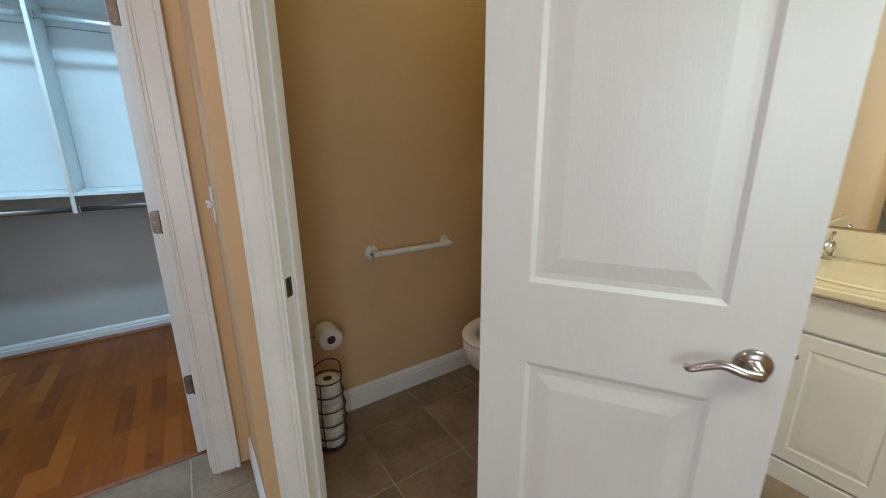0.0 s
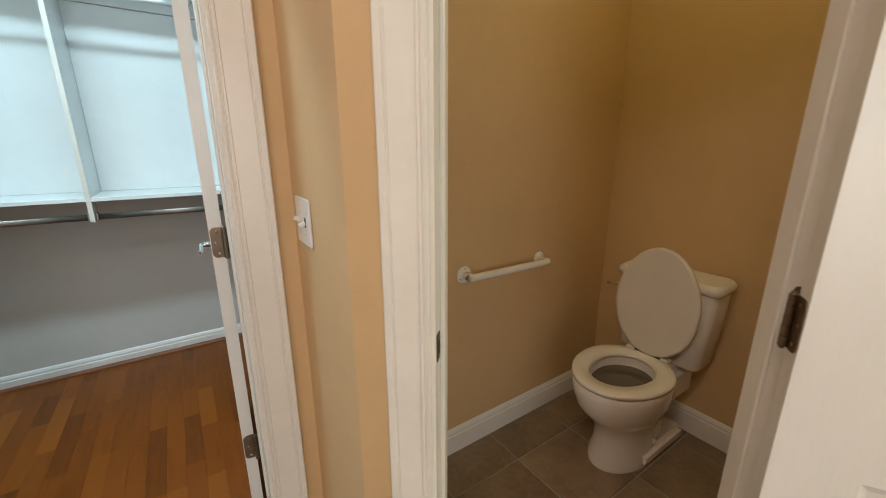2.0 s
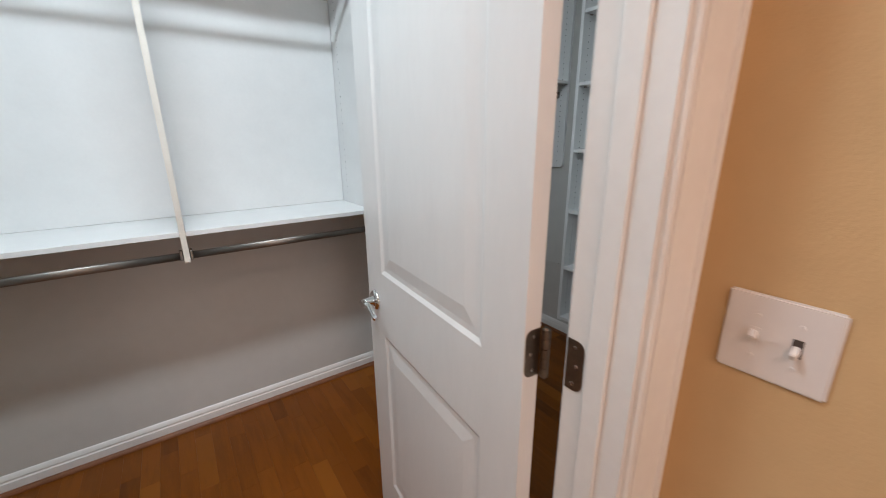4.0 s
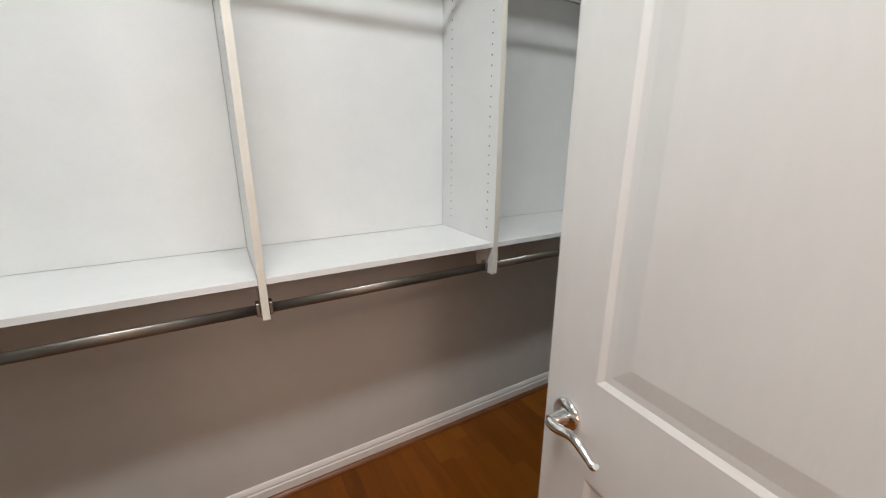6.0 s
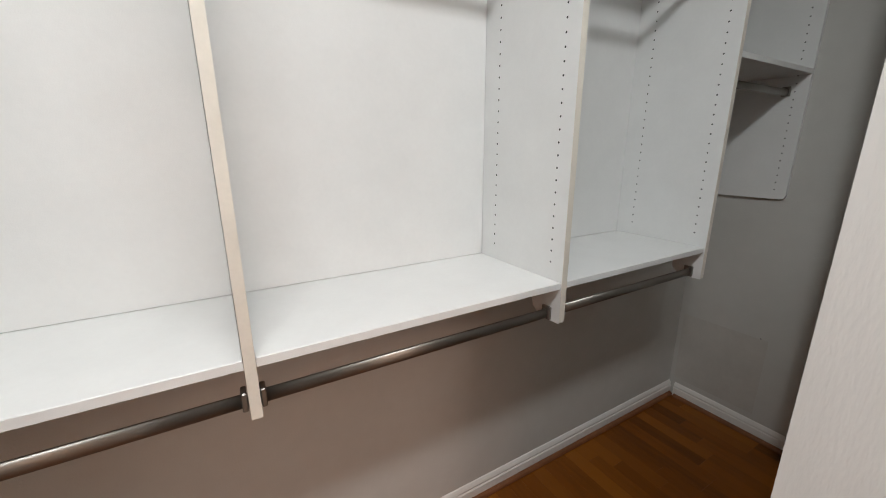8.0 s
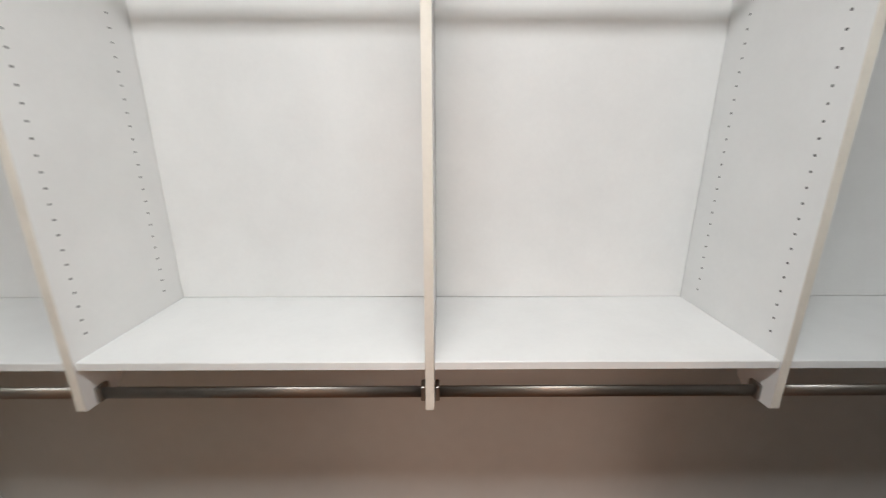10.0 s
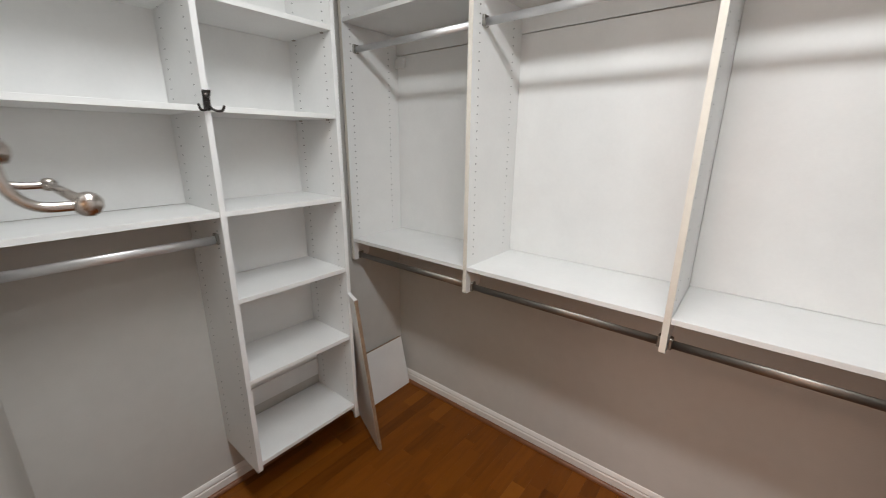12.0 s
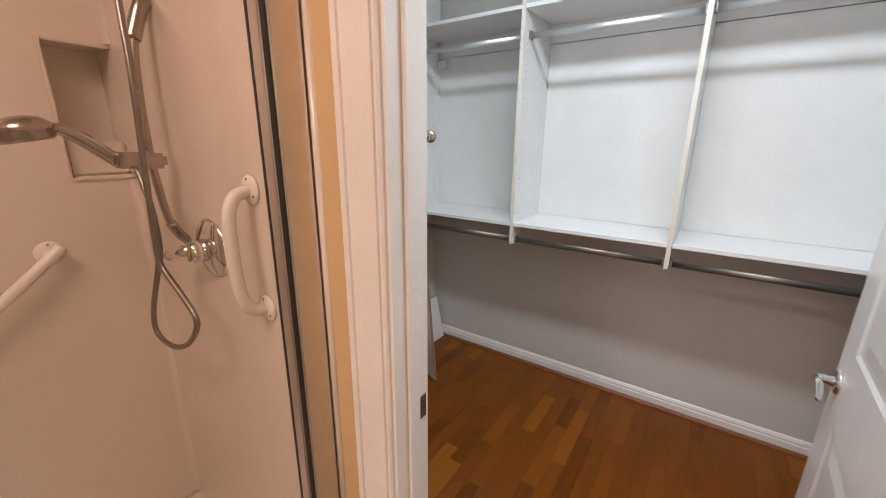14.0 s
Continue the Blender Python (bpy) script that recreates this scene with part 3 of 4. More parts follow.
# loose boards leaning in the corner
b1 = thing("loose_board", Matrix.Translation((-1.552, 2.716, 0.004)) @ pose(0, 0, 0, 0, 0, -20) @ pose(0, 0, 0, 6.3, 0, 0) @ pose(0, 0, 0, 0, 2.0, 0), "tall white shelf board leaning against the shelf tower", "board", "loose boards")
M1 = b1.matrix_basis
part("board_face", box(bmesh.new(), -0.30, -0.002, -0.008, 0.008, 0.012, 0.91, 0.0008, m=M1), MELA, b1)
part("board_edge", box(bmesh.new(), -0.0019, 0.0, -0.008, 0.008, 0.012, 0.91, m=M1), BOARD_EDGE, b1, "raw brown particle board edge")
b2 = thing("loose_board", Matrix.Translation((-1.862, 3.255, 0.004)) @ pose(0, 0, 0, 0, -12.5, 0), "short white shelf board leaning on the closet wall", "board", "loose boards")
M2 = b2.matrix_basis
part("board_face", box(bmesh.new(), -0.016, 0.0, -0.46, 0.0, 0.0, 0.335, 0.0008, m=M2), MELA, b2)
part("board_edge", box(bmesh.new(), -0.016, 0.0, -0.46, 0.0, 0.3355, 0.337, m=M2), BOARD_EDGE, b2, "raw brown top edge")


# ---------------------------------------------------------------- hooks
def ball(c, r, bm=None):
    bm = bm or bmesh.new()
    made = bmesh.ops.create_uvsphere(bm, u_segments=14, v_segments=10, radius=r)["verts"]
    bmesh.ops.translate(bm, vec=c, verts=made)
    for f in bm.faces:
        f.smooth = True
    return bm


hx, hy, hz, far = -0.846, WB, 1.588, -0.30
hook = thing("bar_holder", (hx, hy, hz), "polished nickel bar holder with two curved arms on the closet wall", "bar holder")
for dx in (0.0, far):
    x = hx + dx
    part("back_plate", lathe([(0.024, 0), (0.024, 0.004), (0.018, 0.010), (0.011, 0.013)], pose(x, hy, hz, -90), 20), NICKEL, hook)
    part("post", lathe([(0.007, 0.012), (0.007, 0.026), (0.0115, 0.031), (0.0125, 0.050), (0.0115, 0.068), (0.007, 0.073), (0.007, 0.084)], pose(x, hy, hz, -90), 16), NICKEL, hook)
    part("joint", lathe([(0.005, -0.015), (0.012, -0.011), (0.0145, 0.0), (0.012, 0.011), (0.005, 0.015)], pose(x, hy + 0.092, hz + 0.002, -90), 16), NICKEL, hook)
    part("arm", tube(smooth_path([(x, hy + 0.092, hz - 0.004), (x, hy + 0.096, hz - 0.036), (x, hy + 0.115, hz - 0.056), (x, hy + 0.150, hz - 0.059)]), 0.0058, 12), NICKEL, hook)
    part("knob", ball((x, hy + 0.156, hz - 0.058), 0.0145 if dx == 0 else 0.011), NICKEL, hook)
part("bar", tube([(hx - 0.012, hy + 0.156, hz - 0.058), (hx + far + 0.009, hy + 0.156, hz - 0.058)], 0.0065, 12), NICKEL, hook)

ty = 2.147
rh = thing("robe_hook", (TX, ty, 1.72), "small dark bronze double robe hook on the tower edge", "robe hook")
part("back_plate", boxed(TX + 0.0015, TX + 0.007, ty - 0.011, ty + 0.011, 1.690, 1.752, 0.003, 2), GUNMETAL, rh)
part("plate_rivet", lathe([(0.0055, 0), (0.005, 0.002), (0.002, 0.003)], pose(TX + 0.007, ty, 1.738, 0, 90), 12), NICKEL, rh)
for s in (-1, 1):
    part("prong", tube(smooth_path([(TX + 0.006, ty, 1.715), (TX + 0.022, ty + s * 0.010, 1.693), (TX + 0.034, ty + s * 0.030, 1.690), (TX + 0.040, ty + s * 0.038, 1.706)]), 0.004, 10), GUNMETAL, rh)
part("prong", tube(smooth_path([(TX + 0.006, ty, 1.735), (TX + 0.024, ty, 1.732), (TX + 0.036, ty, 1.748)]), 0.004, 10), GUNMETAL, rh)

# ---------------------------------------------------------------- light switch
sy, sz, sx = 1.332, 1.141, SWX
plate = thing("light_switch", (sx, sy, sz), "white two-gang plastic light switch on beige wall", "light switch")
part("cover_plate", boxed(sx - 0.006, sx - 0.0005, sy - 0.061, sy + 0.061, sz - 0.061, sz + 0.061, 0.003, 2), PLATE, plate)
for o, up in ((0.023, 1), (-0.023, -1)):
    # the lower toggle's slot has its inner shade put into the colour
    part("toggle_slot", boxed(sx - 0.0068, sx - 0.0061, sy + o - 0.0055, sy + o + 0.0055, sz - 0.0125, sz + 0.0125), GAP if up < 0 else PLATE, plate)
    part("toggle", box(bmesh.new(), -0.017, 0.0, -0.004, 0.004, -0.005, 0.006, 0.0015, m=Matrix.Translation((sx - 0.0062, sy + o, sz)) @ pose(0, 0, 0, 0, 28 * up, 0)), PLATE, plate)
    for z in (-0.030, 0.030):
        part("screw", lathe([(0.0032, 0), (0.0028, 0.0012)], pose(sx - 0.006, sy + o, sz + z, 0, -90), 10), PLATE, plate)

# ---------------------------------------------------------------- toilet
TY = 1.085
toilet = thing("toilet", (1.50, TY, 0), "white porcelain toilet with its lid and seat cover raised", "toilet")
prof = [(0.000, 1.50, 0.185, 0.24, 0.115), (0.03, 1.50, 0.185, 0.24, 0.115), (0.10, 1.50, 0.165, 0.24, 0.10), (0.19, 1.50, 0.175, 0.24, 0.105), (0.25, 1.48, 0.215, 0.24, 0.140), (0.31, 1.46, 0.245, 0.22, 0.168), (0.385, 1.445, 0.250, 0.20, 0.180), (0.412, 1.445, 0.248, 0.20, 0.180), (0.418, 1.445, 0.243, 0.195, 0.175)]
inside = [(0.418, 1.435, 0.190, 0.165, 0.135), (0.400, 1.435, 0.175, 0.150, 0.125), (0.350, 1.44, 0.155, 0.130, 0.108), (0.300, 1.45, 0.120, 0.100, 0.080), (0.268, 1.46, 0.085, 0.070, 0.055)]
part("bowl", loft([egg(cx, TY, z, fr, bk, hf) for z, cx, fr, bk, hf in prof + inside], caps=False), PORC, toilet)
part("foot", boxed(1.45, 1.80, TY - 0.125, TY + 0.125, 0.0, 0.075, 0.022, 3), PORC, toilet)
part("mount", boxed(1.60, 1.82, TY - 0.12, TY + 0.12, 0.24, 0.405, 0.03, 3), PORC, toilet)
for s in (-1, 1):
    part("bolt_cap", lathe([(0.016, 0), (0.015, 0.014), (0.008, 0.020)], pose(1.56, TY + s * 0.10, 0.0745), 12), PLATE, toilet, "white bolt cap")
    part("trap_bulge", lathe([(0.055, -0.03), (0.058, 0.0), (0.045, 0.022), (0.02, 0.03)], pose(1.60, TY + s * 0.075, 0.11, -90 * s), 18), PORC, toilet)
# seat ring
outer0, inner0 = egg(1.44, TY, 0.422, 0.245, 0.19, 0.183), egg(1.43, TY, 0.422, 0.165, 0.14, 0.112)
outer1, inner1 = egg(1.44, TY, 0.440, 0.240, 0.188, 0.179), egg(1.43, TY, 0.442, 0.172, 0.146, 0.119)
seat = loft([inner0, outer0, [(x, y, z - 0.004) for x, y, z in egg(1.44, TY, 0.440, 0.247, 0.191, 0.185)], outer1, inner1, inner0], caps=False)
part("seat", seat, SEATP, toilet, "white plastic seat ring")
# set high and dark, so it also stands for shade inside the bowl
part("water_and_shade", loft([egg(1.44, TY, 0.374, 0.160, 0.136, 0.113), egg(1.44, TY, 0.372, 0.160, 0.136, 0.113)]), BOWL, toilet, "dark disc at the waterline, bowl shade put into its colour")
# lid, raised and leaning on the tank
LM = Matrix.Translation((1.615, TY, 0.442)) @ pose(0, 0, 0, 0, 1.5, 0)
lid = bmesh.new()


def lid_ring(x, grow):
    out = []
    for k in range(36):
        a = 2 * math.pi * k / 36
        c, s = math.cos(a), math.sin(a)
        out.append(LM @ Vector((x, (0.174 + grow) * s * (0.97 if c < 0 else 1), 0.205 + (0.272 + grow if c > 0 else 0.205 + grow) * c)))
    return out


part("lid", loft([lid_ring(-0.010, -0.012), lid_ring(-0.012, 0.0), lid_ring(0.004, 0.002), lid_ring(0.010, -0.010)], bm=lid), SEATP, toilet, "raised white plastic lid")
for s in (-1, 1):
    part("lid_hinge", boxed(1.598, 1.640, TY + s * 0.075 - 0.018, TY + s * 0.075 + 0.018, 0.426, 0.452, 0.006, 2), SEATP, toilet)
# Dark bar in place of the shaded gap between the lid hinges
part("hinge_gap_shade", tube([(1.612, TY - 0.055, 0.440), (1.612, TY + 0.055, 0.440)], 0.006, 10), GAP, toilet)
tk = bmesh.new()


def tank_ring(z, d, w):
    r, out = 0.03, []
    x0, x1 = 1.832 - d, 1.832
    for cx, cy, a0 in ((x1 - r, TY + w - r, 0), (x0 + r, TY + w - r, 90), (x0 + r, TY - w + r, 180), (x1 - r, TY - w + r, 270)):
        for k in range(5):
            a = radians(a0 + 22.5 * k)
            out.append((cx + r * math.cos(a), cy + r * math.sin(a), z))
    return out


part("tank", loft([tank_ring(0.405, 0.150, 0.165), tank_ring(0.42, 0.160, 0.175), tank_ring(0.60, 0.158, 0.192), tank_ring(0.755, 0.164, 0.200)], bm=tk), PORC, toilet)
part("tank_lid", loft([tank_ring(0.756, 0.172, 0.210), tank_ring(0.770, 0.176, 0.216), tank_ring(0.788, 0.174, 0.214), tank_ring(0.798, 0.162, 0.200)]), PORC, toilet)
lv = part("flush_lever", lathe([(0.014, 0), (0.012, 0.012)], pose(1.652, TY + 0.16, 0.715, 0, -90), 12), CHROME, toilet, "chrome flush lever")
part("lever_arm", tube([(1.640, TY + 0.16, 0.715), (1.632, TY + 0.20, 0.708), (1.632, TY + 0.235, 0.702)], 0.006, 10), CHROME, lv)


toilet.location.x -= 0.028


# ---------------------------------------------------------------- grab bars
def grab_bar(name, a, b, out, label, r=0.016, stand=0.045, mat=None, bend=0.03):
    a, b, n = Vector(a), Vector(b), Vector(out)
    root = thing(name, tuple(a), label, "grab bar")
    d = (b - a).normalized()
    path = smooth_path([a + n * 0.004, a + n * (stand * 0.7) + d * bend * 0.2, a + n * stand + d * bend, b + n * stand - d * bend, b + n * (stand * 0.7) - d * bend * 0.2, b + n * 0.004], 6)
    part("bar", tube(path, r, 14), mat or GRABW, root)
    for p in (a, b):
        q = Matrix.Translation(p) @ n.to_track_quat("Z", "Y").to_matrix().to_4x4()
        fl = part("flange", lathe([(0.036, 0.0005), (0.036, 0.005), (0.030, 0.010), (0.018, 0.012)], q, 22), mat or GRABW, root)
        for k in range(3):
            t = radians(90 + 120 * k)
            part("screw", lathe([(0.004, 0.0095), (0.003, 0.0115)], q @ pose(0.026 * math.cos(t), 0.026 * math.sin(t), 0), 8), NICKEL, fl)
    return root


grab_bar("grab_bar", (0.884, GBY, 0.826), (1.320, GBY, 0.820), (0, -1, 0), "white enamelled grab bar on beige toilet room wall", stand=0.055)

# ---------------------------------------------------------------- toilet paper stand
px, py = 0.566, 1.32
stand = thing("paper_stand", (px, py, 0), "black wire stand holding spare toilet rolls", "paper stand")
for z in (0.012, 0.07, 0.14, 0.21, 0.28, 0.345):
    rr = 0.062 + 0.008 * math.sin(z * 9)
    part("wire_ring", tube([(px + rr * math.cos(t), py + rr * math.sin(t), z) for t in (2 * math.pi * k / 24 for k in range(24))], 0.003, 6, closed=True), CORE, stand)
for k in range(4):
    t = radians(45 + 90 * k)
    part("upright_wire", tube(smooth_path([(px + 0.062 * math.cos(t), py + 0.062 * math.sin(t), 0.003), (px + 0.072 * math.cos(t), py + 0.072 * math.sin(t), 0.18), (px + 0.064 * math.cos(t), py + 0.064 * math.sin(t), 0.345)]), 0.003, 6), CORE, stand)
part("loop_handle", tube(smooth_path([(px - 0.064, py, 0.345), (px - 0.055, py, 0.41), (px, py, 0.435), (px + 0.055, py, 0.41), (px + 0.064, py, 0.345)]), 0.003, 6), CORE, stand)


def paper_roll(m, label, w=0.10, k=1.0):
    root = thing("toilet_roll", m, label, "toilet roll", "toilet rolls")
    part("paper", lathe([(0.020, 0), (0.052 * k, 0.0), (0.054 * k, 0.004), (0.054 * k, w - 0.004), (0.052 * k, w), (0.020, w)], m, 28), PAPER, root)
    part("core", lathe([(0.0195, -0.0005), (0.0195, w + 0.0008)], m, 18), CORE, root, "dark cardboard core")


for k in range(3):
    paper_roll(pose(px, py, 0.018 + 0.112 * k), "white spare toilet roll in a wire stand")
hr = thing("paper_holder", (0.612, GBY, 0.495), "dark metal wire paper holder on beige wall", "paper holder")
part("mount", lathe([(0.022, 0.0005), (0.018, 0.008)], pose(0.612, GBY, 0.495, 90), 16), BRONZE, hr)
part("bar", tube([(0.612, GBY - 0.006, 0.495), (0.612, GBY - 0.034, 0.495)], 0.012, 10), BRONZE, hr)
part("arm", tube(smooth_path([(0.612, GBY - 0.02, 0.495), (0.570, GBY - 0.05, 0.489), (0.545, GBY - 0.06, 0.493), (0.535, GBY - 0.062, 0.509)]), 0.003, 8), BRONZE, hr)
paper_roll(pose(0.612, GBY - 0.035, 0.495, 90), "white toilet roll on a holder", 0.105, 0.95)

# ---------------------------------------------------------------- vanity
VX = 2.0
van = thing("vanity_cabinet", (2.25, -0.5, 0), "white painted vanity cabinet with panelled doors", "vanity cabinet")
part("carcass", boxed(VX + 0.02, 2.515, -1.3, 0.265, 0.09, 0.80), CAB, van)
part("toe_kick", boxed(VX + 0.07, 2.5, -1.3, 0.265, 0, 0.088), CAB, van)
part("bottom_rail", boxed(VX - 0.004, VX + 0.019, -1.3, 0.265, 0.0, 0.088, 0.002), CAB, van)


def shaker(y0, y1, z0, z1, name, knob):
    bm = bmesh.new()
    xs = VX
    fr = [(y0, z0), (y1, z0), (y1, z1), (y0, z1)]
    k = 0.055 if z1 - z0 > 0.3 else 0.03
    steps = [(0, xs + 0.019), (0, xs + 0.002), (0.002, xs), (k, xs), (k + 0.006, xs + 0.004), (k + 0.012, xs + 0.004), (k + 0.034, xs + 0.0015)]
    rows = []
    for o, x in steps:
        rows.append([bm.verts.new((x, y, z)) for y, z in ((y0 + o, z0 + o), (y1 - o, z0 + o), (y1 - o, z1 - o), (y0 + o, z1 - o))])
    for a, b in zip(rows, rows[1:]):
        for i in range(4):
            bm.faces.new((a[i], a[(i + 1) % 4], b[(i + 1) % 4], b[i]))
    bm.faces.new(rows[-1])
    bmesh.ops.recalc_face_normals(bm, faces=bm.faces)
    d = part(name, bm, CAB, van)
    if knob:
        part("knob", lathe([(0.006, 0), (0.006, 0.014), (0.015, 0.020), (0.015, 0.026), (0.008, 0.030)], pose(xs, *knob, 0, -90), 16), NICKEL, d, "round nickel knob")


for i in range(4):
    a = 0.158 - 0.345 * (i + 1)
    shaker(a, a + 0.340, 0.10, 0.640, "door", (a + (0.028 if i % 2 else 0.320), 0.552))
    part("drawer_front", boxed(VX, VX + 0.019, a, a + 0.340, 0.652, 0.790, 0.004, 2), CAB, van)
part("door_latch", boxed(VX - 0.008, VX - 0.0005, 0.138, 0.153, 0.475, 0.495, 0.002), NICKEL, van, "small metal latch")
part("filler", boxed(VX + 0.002, VX + 0.019, 0.160, 0.265, 0.089, 0.79), CAB, van)
top = thing("countertop", (2.25, -0.5, 0.80), "cream cultured marble vanity top with moulded basin", "vanity top")
part("slab", boxed(VX - 0.03, 2.515, -1.32, 0.266, 0.801, 0.842, 0.010, 3), MARBLE, top)
part("backsplash", boxed(2.495, 2.518, -1.32, 0.266, 0.8421, 0.965, 0.004, 2), MARBLE, top)
part("side_splash", boxed(VX + 0.0, 2.494, 0.250, 0.2685, 0.8421, 0.965, 0.004, 2), MARBLE, top)
by = 0.03


def oval(z, a, b):
    return [(2.235 + a * math.cos(t), by + b * math.sin(t), z) for t in (2 * math.pi * k / 36 for k in range(36))]


part("basin", loft([oval(0.8425, 0.205, 0.26), oval(0.850, 0.198, 0.252), oval(0.850, 0.185, 0.238), oval(0.8465, 0.15, 0.20), oval(0.8435, 0.06, 0.08)]), MARBLE, top)
fa = thing("basin_faucet", (2.43, 0.195, 0.842), "chrome basin faucet with a single lever", "faucet")
FY = 0.195
part("base", boxed(2.405, 2.455, FY - 0.075, FY + 0.075, 0.8425, 0.860, 0.006, 2), CHROME, fa)
part("spout", tube(smooth_path([(2.43, FY, 0.855), (2.43, FY, 0.90), (2.40, FY, 0.925), (2.34, FY, 0.912), (2.315, FY, 0.895)]), 0.011, 12), CHROME, fa)
part("body", lathe([(0.026, 0), (0.024, 0.05), (0.020, 0.062), (0.012, 0.066)], pose(2.43, FY, 0.8605), 20), CHROME, fa)
part("lever", tube([(2.43, FY, 0.925), (2.435, FY, 0.945), (2.405, FY - 0.01, 0.962), (2.385, FY - 0.014, 0.966)], 0.007, 10), CHROME, fa)

mir = tagged(part("mirror", boxed(2.510, 2.518, -1.3, 0.262, 0.975, 2.02), MIRROR), "large frameless wall mirror above the vanity", "mirror")

# ---------------------------------------------------------------- shower
SX0, SX1, SYW = -1.895, -0.976, 1.432
sh = tagged(thing("shower_surround", (-1.6, 0.9, 0), "white acrylic shower surround with corner shelves", "shower surround"), kind="structure")
NY, NZ0, NZM, NZ1, ND = 1.274, 1.402, 1.511, 1.787, 0.12   # corner niche
part("wall_panel", boxed(SX0 - ND - 0.02, SX1, SYW, SYW + 0.018, 0.06, 2.15), ACRYL, sh)
part("side_panel", boxed(SX0 - ND - 0.02, SX0, 0.35, NY, 0.06, 2.15), ACRYL, sh)
part("side_panel", boxed(SX0 - ND - 0.02, SX0, NY, SYW, 0.06, NZ0), ACRYL, sh)
part("side_panel", boxed(SX0 - ND - 0.02, SX0, NY, SYW, NZ1, 2.15), ACRYL, sh)
part("niche_back", boxed(SX0 - ND - 0.02, SX0 - ND, NY, SYW, NZ0, NZ1), ACRYL, sh)
part("niche_shelf", boxed(SX0 - ND, SX0 - 0.022, NY + 0.001, SYW - 0.001, NZ0 + 0.001, NZM, 0.008, 2), ACRYL, sh, "moulded shelf in the corner niche")
part("niche_lip", boxed(SX0 - 0.004, SX0 + 0.005, NY - 0.012, NY + 0.001, NZ0 - 0.010, NZ1 + 0.010, 0.003, 2), ACRYL, sh)
part("niche_lip", boxed(SX0 - 0.004, SX0 + 0.005, NY + 0.0015, SYW - 0.001, NZ1 - 0.001, NZ1 + 0.011, 0.003, 2), ACRYL, sh)
part("niche_lip", boxed(SX0 - 0.020, SX0 + 0.006, NY + 0.0015, SYW - 0.001, NZ0 - 0.012, NZ0 + 0.003, 0.003, 2), ACRYL, sh)
cove = [(SX0, SYW)] + [(SX0 + 0.022 - 0.022 * math.sin(t), SYW - 0.022 + 0.022 * math.cos(t)) for t in (k * math.pi / 12 for k in range(7))]
part("corner_cove", prism(cove, "z", 0.06, NZ0 - 0.013), ACRYL, sh)
part("corner_cove", prism(cove, "z", NZ1 + 0.012, 2.15), ACRYL, sh)
part("shower_pan", boxed(SX0 - 0.1, SX1 + 0.02, 0.3, SYW + 0.03, 0.0, 0.055, 0.01, 2), ACRYL, sh)
part("threshold", boxed(SX1 - 0.02, SX1 + 0.07, 0.3, SYW - 0.002, 0.056, 0.13, 0.018, 3), ACRYL, sh)
part("end_panel", boxed(SX0 - 0.17, SX1, 0.27, 0.349, 0.06, 2.15), ACRYL, sh)


fr = thing("shower_enclosure", (-0.95, 1.39, 0.1), "bright metal shower enclosure jamb with dark gaskets", "shower frame")
part("channel", boxed(SX1 - 0.018, SX1 + 0.038, 1.366, 1.4315, 0.13, 1.98, 0.003, 2), ALU, fr)
part("gasket", boxed(SX1 - 0.0185, SX1 - 0.0065, 1.358, 1.3658, 0.13, 1.98, 0.002), RUBBER, fr, "black rubber gasket")
part("channel_nose", boxed(SX1 - 0.0063, SX1 + 0.0255, 1.356, 1.3658, 0.13, 1.98, 0.003, 2), ALU, fr)
part("gasket", boxed(SX1 + 0.0257, SX1 + 0.0375, 1.358, 1.3658, 0.13, 1.98, 0.002), RUBBER, fr, "black rubber gasket")
part("wall_trim", tube([(SX1 + 0.047, 1.438, 0.10), (SX1 + 0.047, 1.438, 2.15)], 0.0085, 12), ACRYL, sh)
vx, vz = -1.415, 1.222
val = thing("shower_valve", (vx, SYW, vz), "chrome round shower valve with lever handle", "shower valve")
part("escutcheon", lathe([(0.086, 0.0005), (0.086, 0.004), (0.078, 0.010), (0.05, 0.016), (0.034, 0.020)], pose(vx, SYW, vz, 90), 32), CHROME, val)
part("hub", lathe([(0.032, 0.018), (0.030, 0.055), (0.024, 0.066)], pose(vx, SYW, vz, 90), 24), CHROME, val)
part("handle", tube([(vx, SYW - 0.052, vz), (vx - 0.05, SYW - 0.062, vz - 0.004), (vx - 0.10, SYW - 0.07, vz - 0.020), (vx - 0.115, SYW - 0.072, vz - 0.026)], 0.012, 12, radii=[0.020, 0.016, 0.012, 0.015]), CHROME, val)

bx, byy = -1.555, SYW - 0.048
rail = thing("hand_shower", (bx, SYW, 1.25), "brushed nickel hand shower on a curved slide rail", "hand shower")
part("slide_rail", tube(smooth_path([(bx - 0.004, SYW - 0.010, 1.232), (bx - 0.002, byy + 0.012, 1.27), (bx, byy - 0.004, 1.34), (bx, byy - 0.014, 1.50), (bx, byy - 0.008, 1.70), (bx, byy + 0.010, 1.80), (bx, SYW - 0.012, 1.85)]), 0.0105, 12), NICKEL, rail)
part("rail_end", tube(smooth_path([(bx - 0.004, SYW - 0.001, 1.222), (bx - 0.003, SYW - 0.022, 1.245), (bx - 0.002, byy + 0.006, 1.285)]), 0.014, 12), NICKEL, rail)
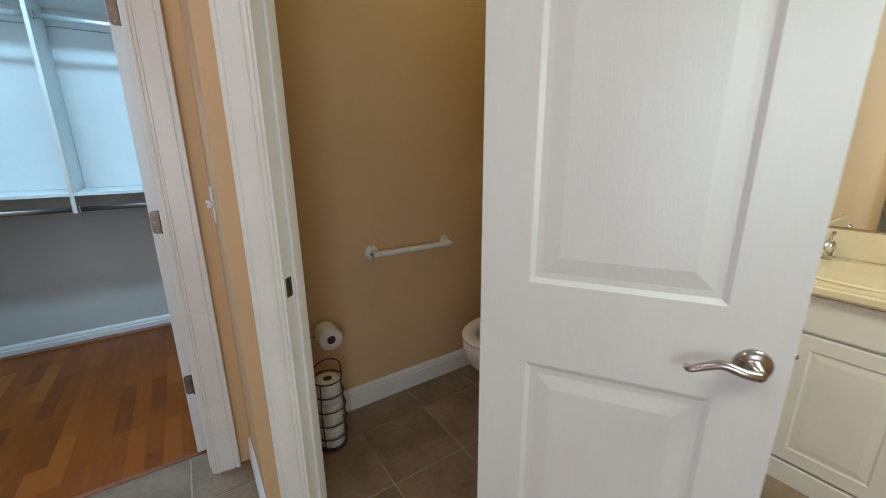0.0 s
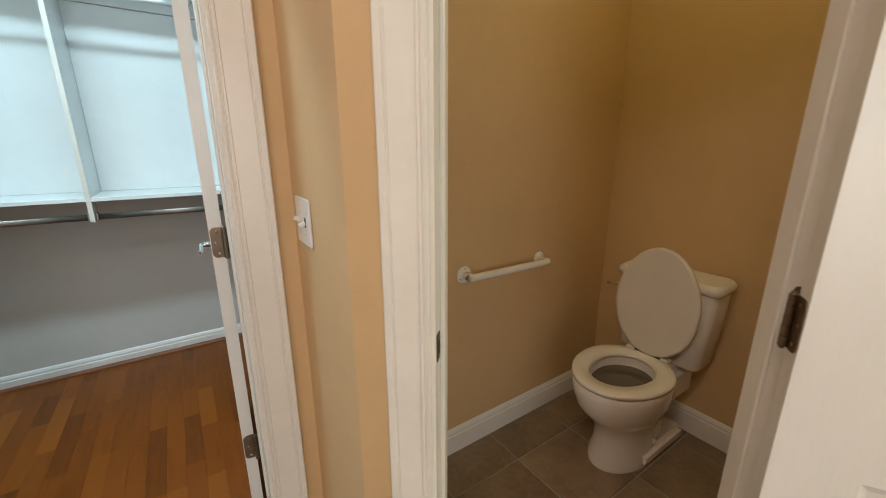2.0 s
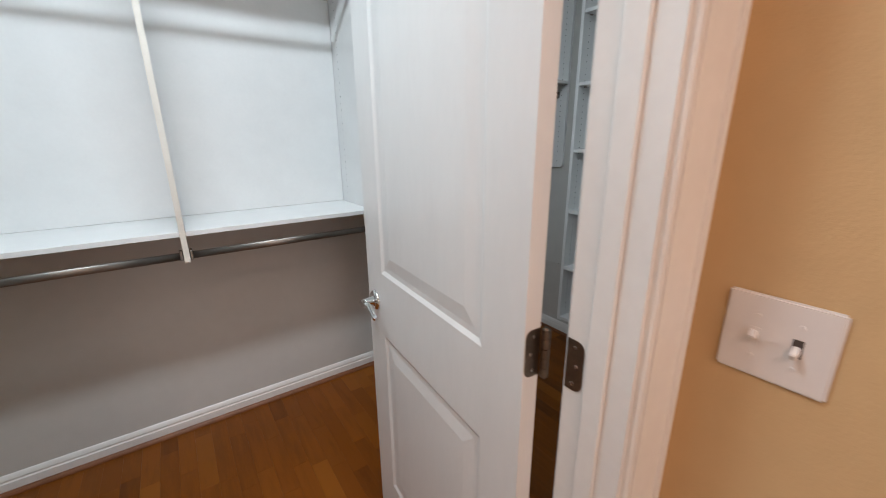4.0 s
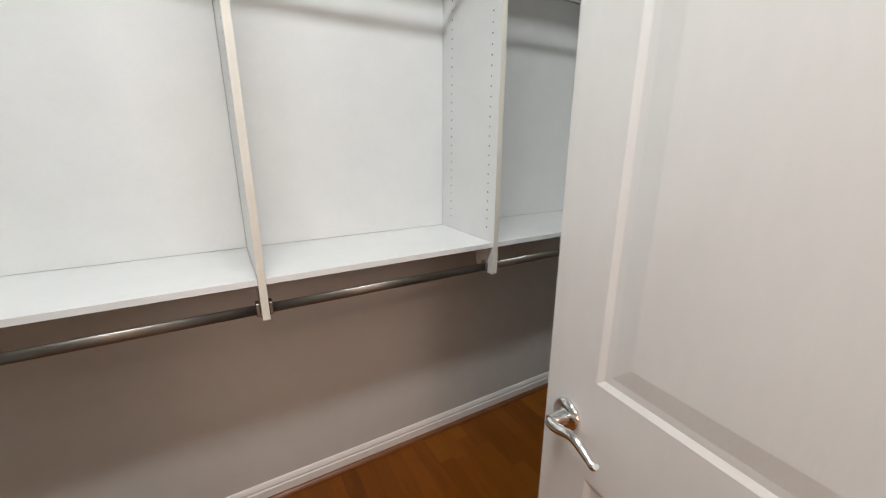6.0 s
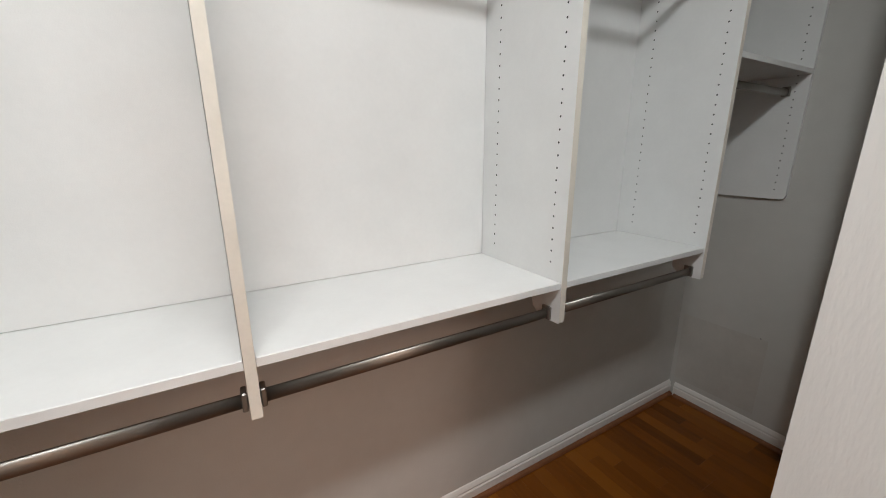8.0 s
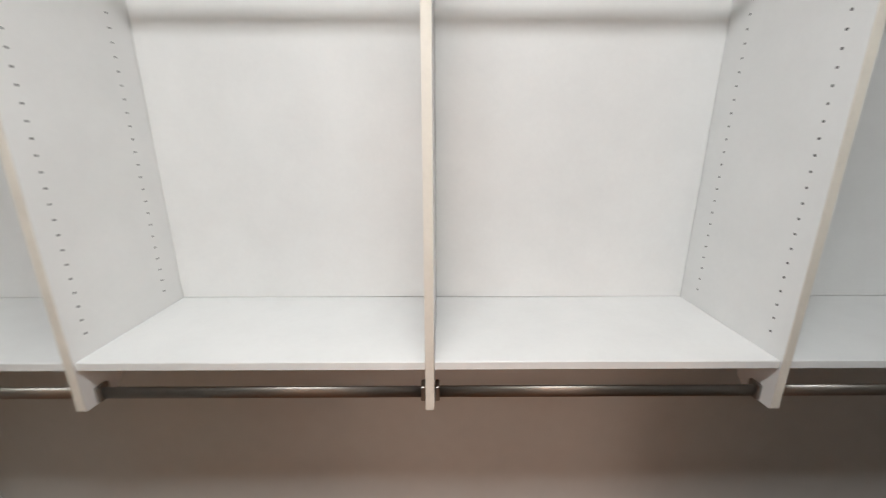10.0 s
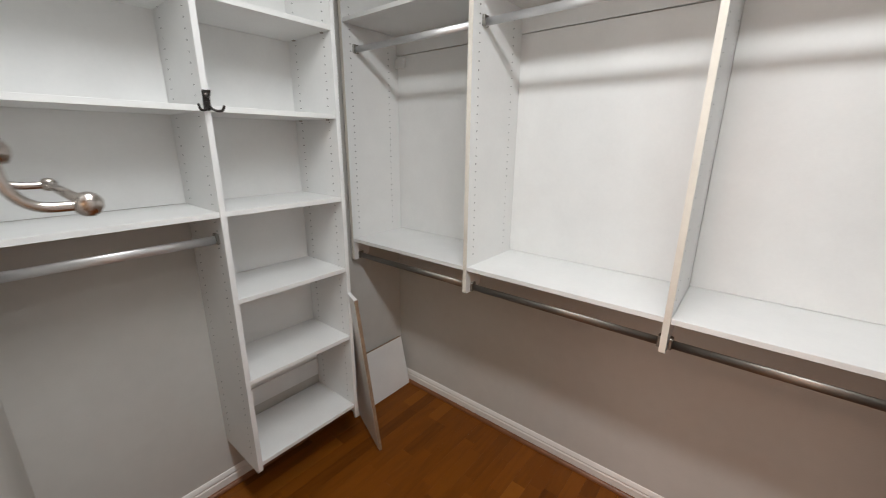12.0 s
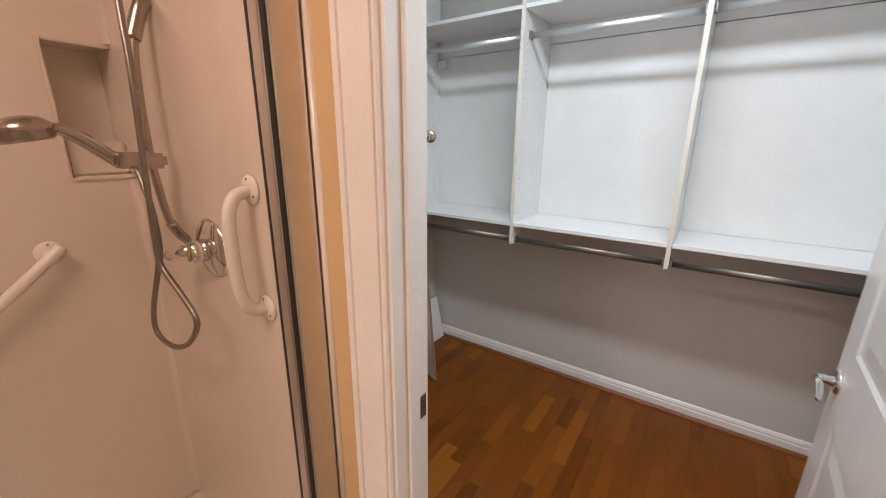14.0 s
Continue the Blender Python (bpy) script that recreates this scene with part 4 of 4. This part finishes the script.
part("rail_end", tube(smooth_path([(bx, SYW - 0.001, 1.862), (bx, SYW - 0.020, 1.845), (bx, byy + 0.010, 1.80), (bx, byy - 0.002, 1.765)]), 0.018, 14, radii=None), NICKEL, rail)
part("slider", box(bmesh.new(), -0.021, 0.021, -0.090, 0.026, -0.021, 0.021, 0.009, 2, m=Matrix.Translation((bx + 0.008, byy - 0.008, 1.462)) @ pose(0, 0, 0, -3, 0, 0)), NICKEL, rail)
HA, HB = Vector((bx - 0.004, byy - 0.078, 1.455)), Vector((bx, byy - 0.215, 1.546))
part("shower_head", lathe([(0.014, 0.034), (0.034, 0.029), (0.050, 0.016), (0.054, 0.004), (0.050, 0.001), (0.050, -0.014), (0.046, -0.020), (0.012, -0.021)], Matrix.Translation(HB + Vector((0, -0.028, -0.014))) @ pose(0, 0, 0, 10, 0, 0), 28), NICKEL, rail)
grip = smooth_path([HA, HA.lerp(HB, 0.35) + Vector((0, 0, 0.014)), HA.lerp(HB, 0.7) + Vector((0, 0, 0.016)), HB + Vector((0, -0.015, 0.004))])
part("handle", tube(grip, 0.0145, 12, radii=[0.011 + 0.007 * math.sin(math.pi * min(1, 0.25 + 0.9 * i / len(grip))) for i in range(len(grip))]), NICKEL, rail)
part("grip_insert", tube([p + Vector((0.004, 0, 0.0085)) for p in grip[3:16]], 0.010, 10, radii=[0.004 + 0.006 * math.sin(math.pi * (i + 0.5) / 13) for i in range(13)]), RUBBER, rail, "dark rubber grip on the handle")
hose = smooth_path([(-1.525, 1.325, 1.445), (-1.478, 1.325, 1.343), (-1.484, 1.327, 1.235), (-1.523, 1.325, 1.162), (-1.625, 1.325, 1.010), (-1.628, 1.325, 0.935), (-1.52, 1.325, 0.925), (-1.401, 1.325, 0.975), (-1.325, 1.325, 1.063), (-1.395, 1.325, 1.124), (-1.473, 1.320, 1.188), (-1.458, 1.312, 1.269), (-1.438, 1.315, 1.474), (-1.43, 1.322, 1.667), (-1.461, 1.335, 1.823), (-1.50, 1.36, 1.98)], 8)
part("hose", tube(hose, 0.0075, 10), STEEL_SHADED, rail, "flexible ribbed metal hose")
part("hose_outlet", tube([(-1.50, SYW - 0.001, 2.0), (-1.50, 1.36, 2.0), (-1.50, 1.36, 1.965)], 0.012, 10), NICKEL, rail)
grab_bar("grab_bar", (-1.175, SYW, 1.405), (-1.165, SYW, 1.105), (0, -1, 0), "white enamelled vertical grab bar in the shower", r=0.0155, stand=0.065, bend=0.075)
grab_bar("grab_bar", (SX0, 1.178, 1.185), (SX0, 0.62, 0.70), (1, 0, 0), "white enamelled sloping grab bar in the shower", r=0.016, stand=0.05)

# ---------------------------------------------------------------- floors, piece by piece
fl = structure("floor_bathroom", boxed(-2.2, 2.52, -2.0, 1.601, -0.08, -0.004), GROUT, "beige stone tile floor with pale grout", "floor")
TS, G = 0.345, 0.0035
bm = bmesh.new()
box(bm, -TS / 2 + G, TS / 2 - G, -TS / 2 + G, TS / 2 - G, -0.008, 0.0, 0.0018)
tile_me = bpy.data.meshes.new("tile")
bm.to_mesh(tile_me)
bm.free()
tile_me.materials.append(TILE)
bm = bmesh.new()
box(bm, -TS / 2 + G, TS / 2 - G, -TS / 2 + G, 0.118, -0.008, 0.0, 0.0018)
cut_me = bpy.data.meshes.new("tile")
bm.to_mesh(cut_me)
bm.free()
cut_me.materials.append(TILE)
for i in range(-8, 6):
    for j in range(-9, 2):
        x, y = 0.70 + TS * (i + 0.5), 0.96 + TS * (j + 0.5)
        if -2.2 < x - TS / 2 and x + TS / 2 < 2.7 and not (x < SX1 - 0.2 and y > 0.45):
            o = new("tile", cut_me if j == 1 else tile_me)
            o.parent = fl
            o.location = (x, y, 0)
            o.rotation_euler = (0, 0, 0 if j == 1 else random.choice((0, 1, 2, 3)) * math.pi / 2)
wf = structure("floor_closet", boxed(CL, CR, 1.602, CB, -0.08, -0.004), SUB, "red-brown oak strip parquet floor", "floor")
SW2 = 0.0695
strips = {}


def strip_mesh(L):
    if L not in strips:
        bm = box(bmesh.new(), -SW2 / 2 + 0.0001, SW2 / 2 - 0.0001, 0.0001, L - 0.0001, -0.010, 0.0, 0.0004)
        strips[L] = bpy.data.meshes.new("strip")
        bm.to_mesh(strips[L])
        bm.free()
        strips[L].materials.append(WOOD)
    return strips[L]


x = CL + SW2 / 2
while x < CR + 0.03:
    y, L = 1.606, random.choice((0.12, 0.20, 0.28, 0.36))
    while y < CB - 0.02:
        left = round(CB + 0.02 - y, 2)
        o = new("strip", strip_mesh(min(L, left)))
        o.parent = wf
        o.location = (x, y, -0.0002 * random.random())
        y += L
        L = random.choice((0.28, 0.36, 0.36, 0.46))
    x += SW2
structure("trim_threshold", boxed(OL + 0.001, OR - 0.001, 1.592, 1.614, -0.004, 0.006, 0.002), SHOE, "thin red-brown wooden floor threshold", "threshold")
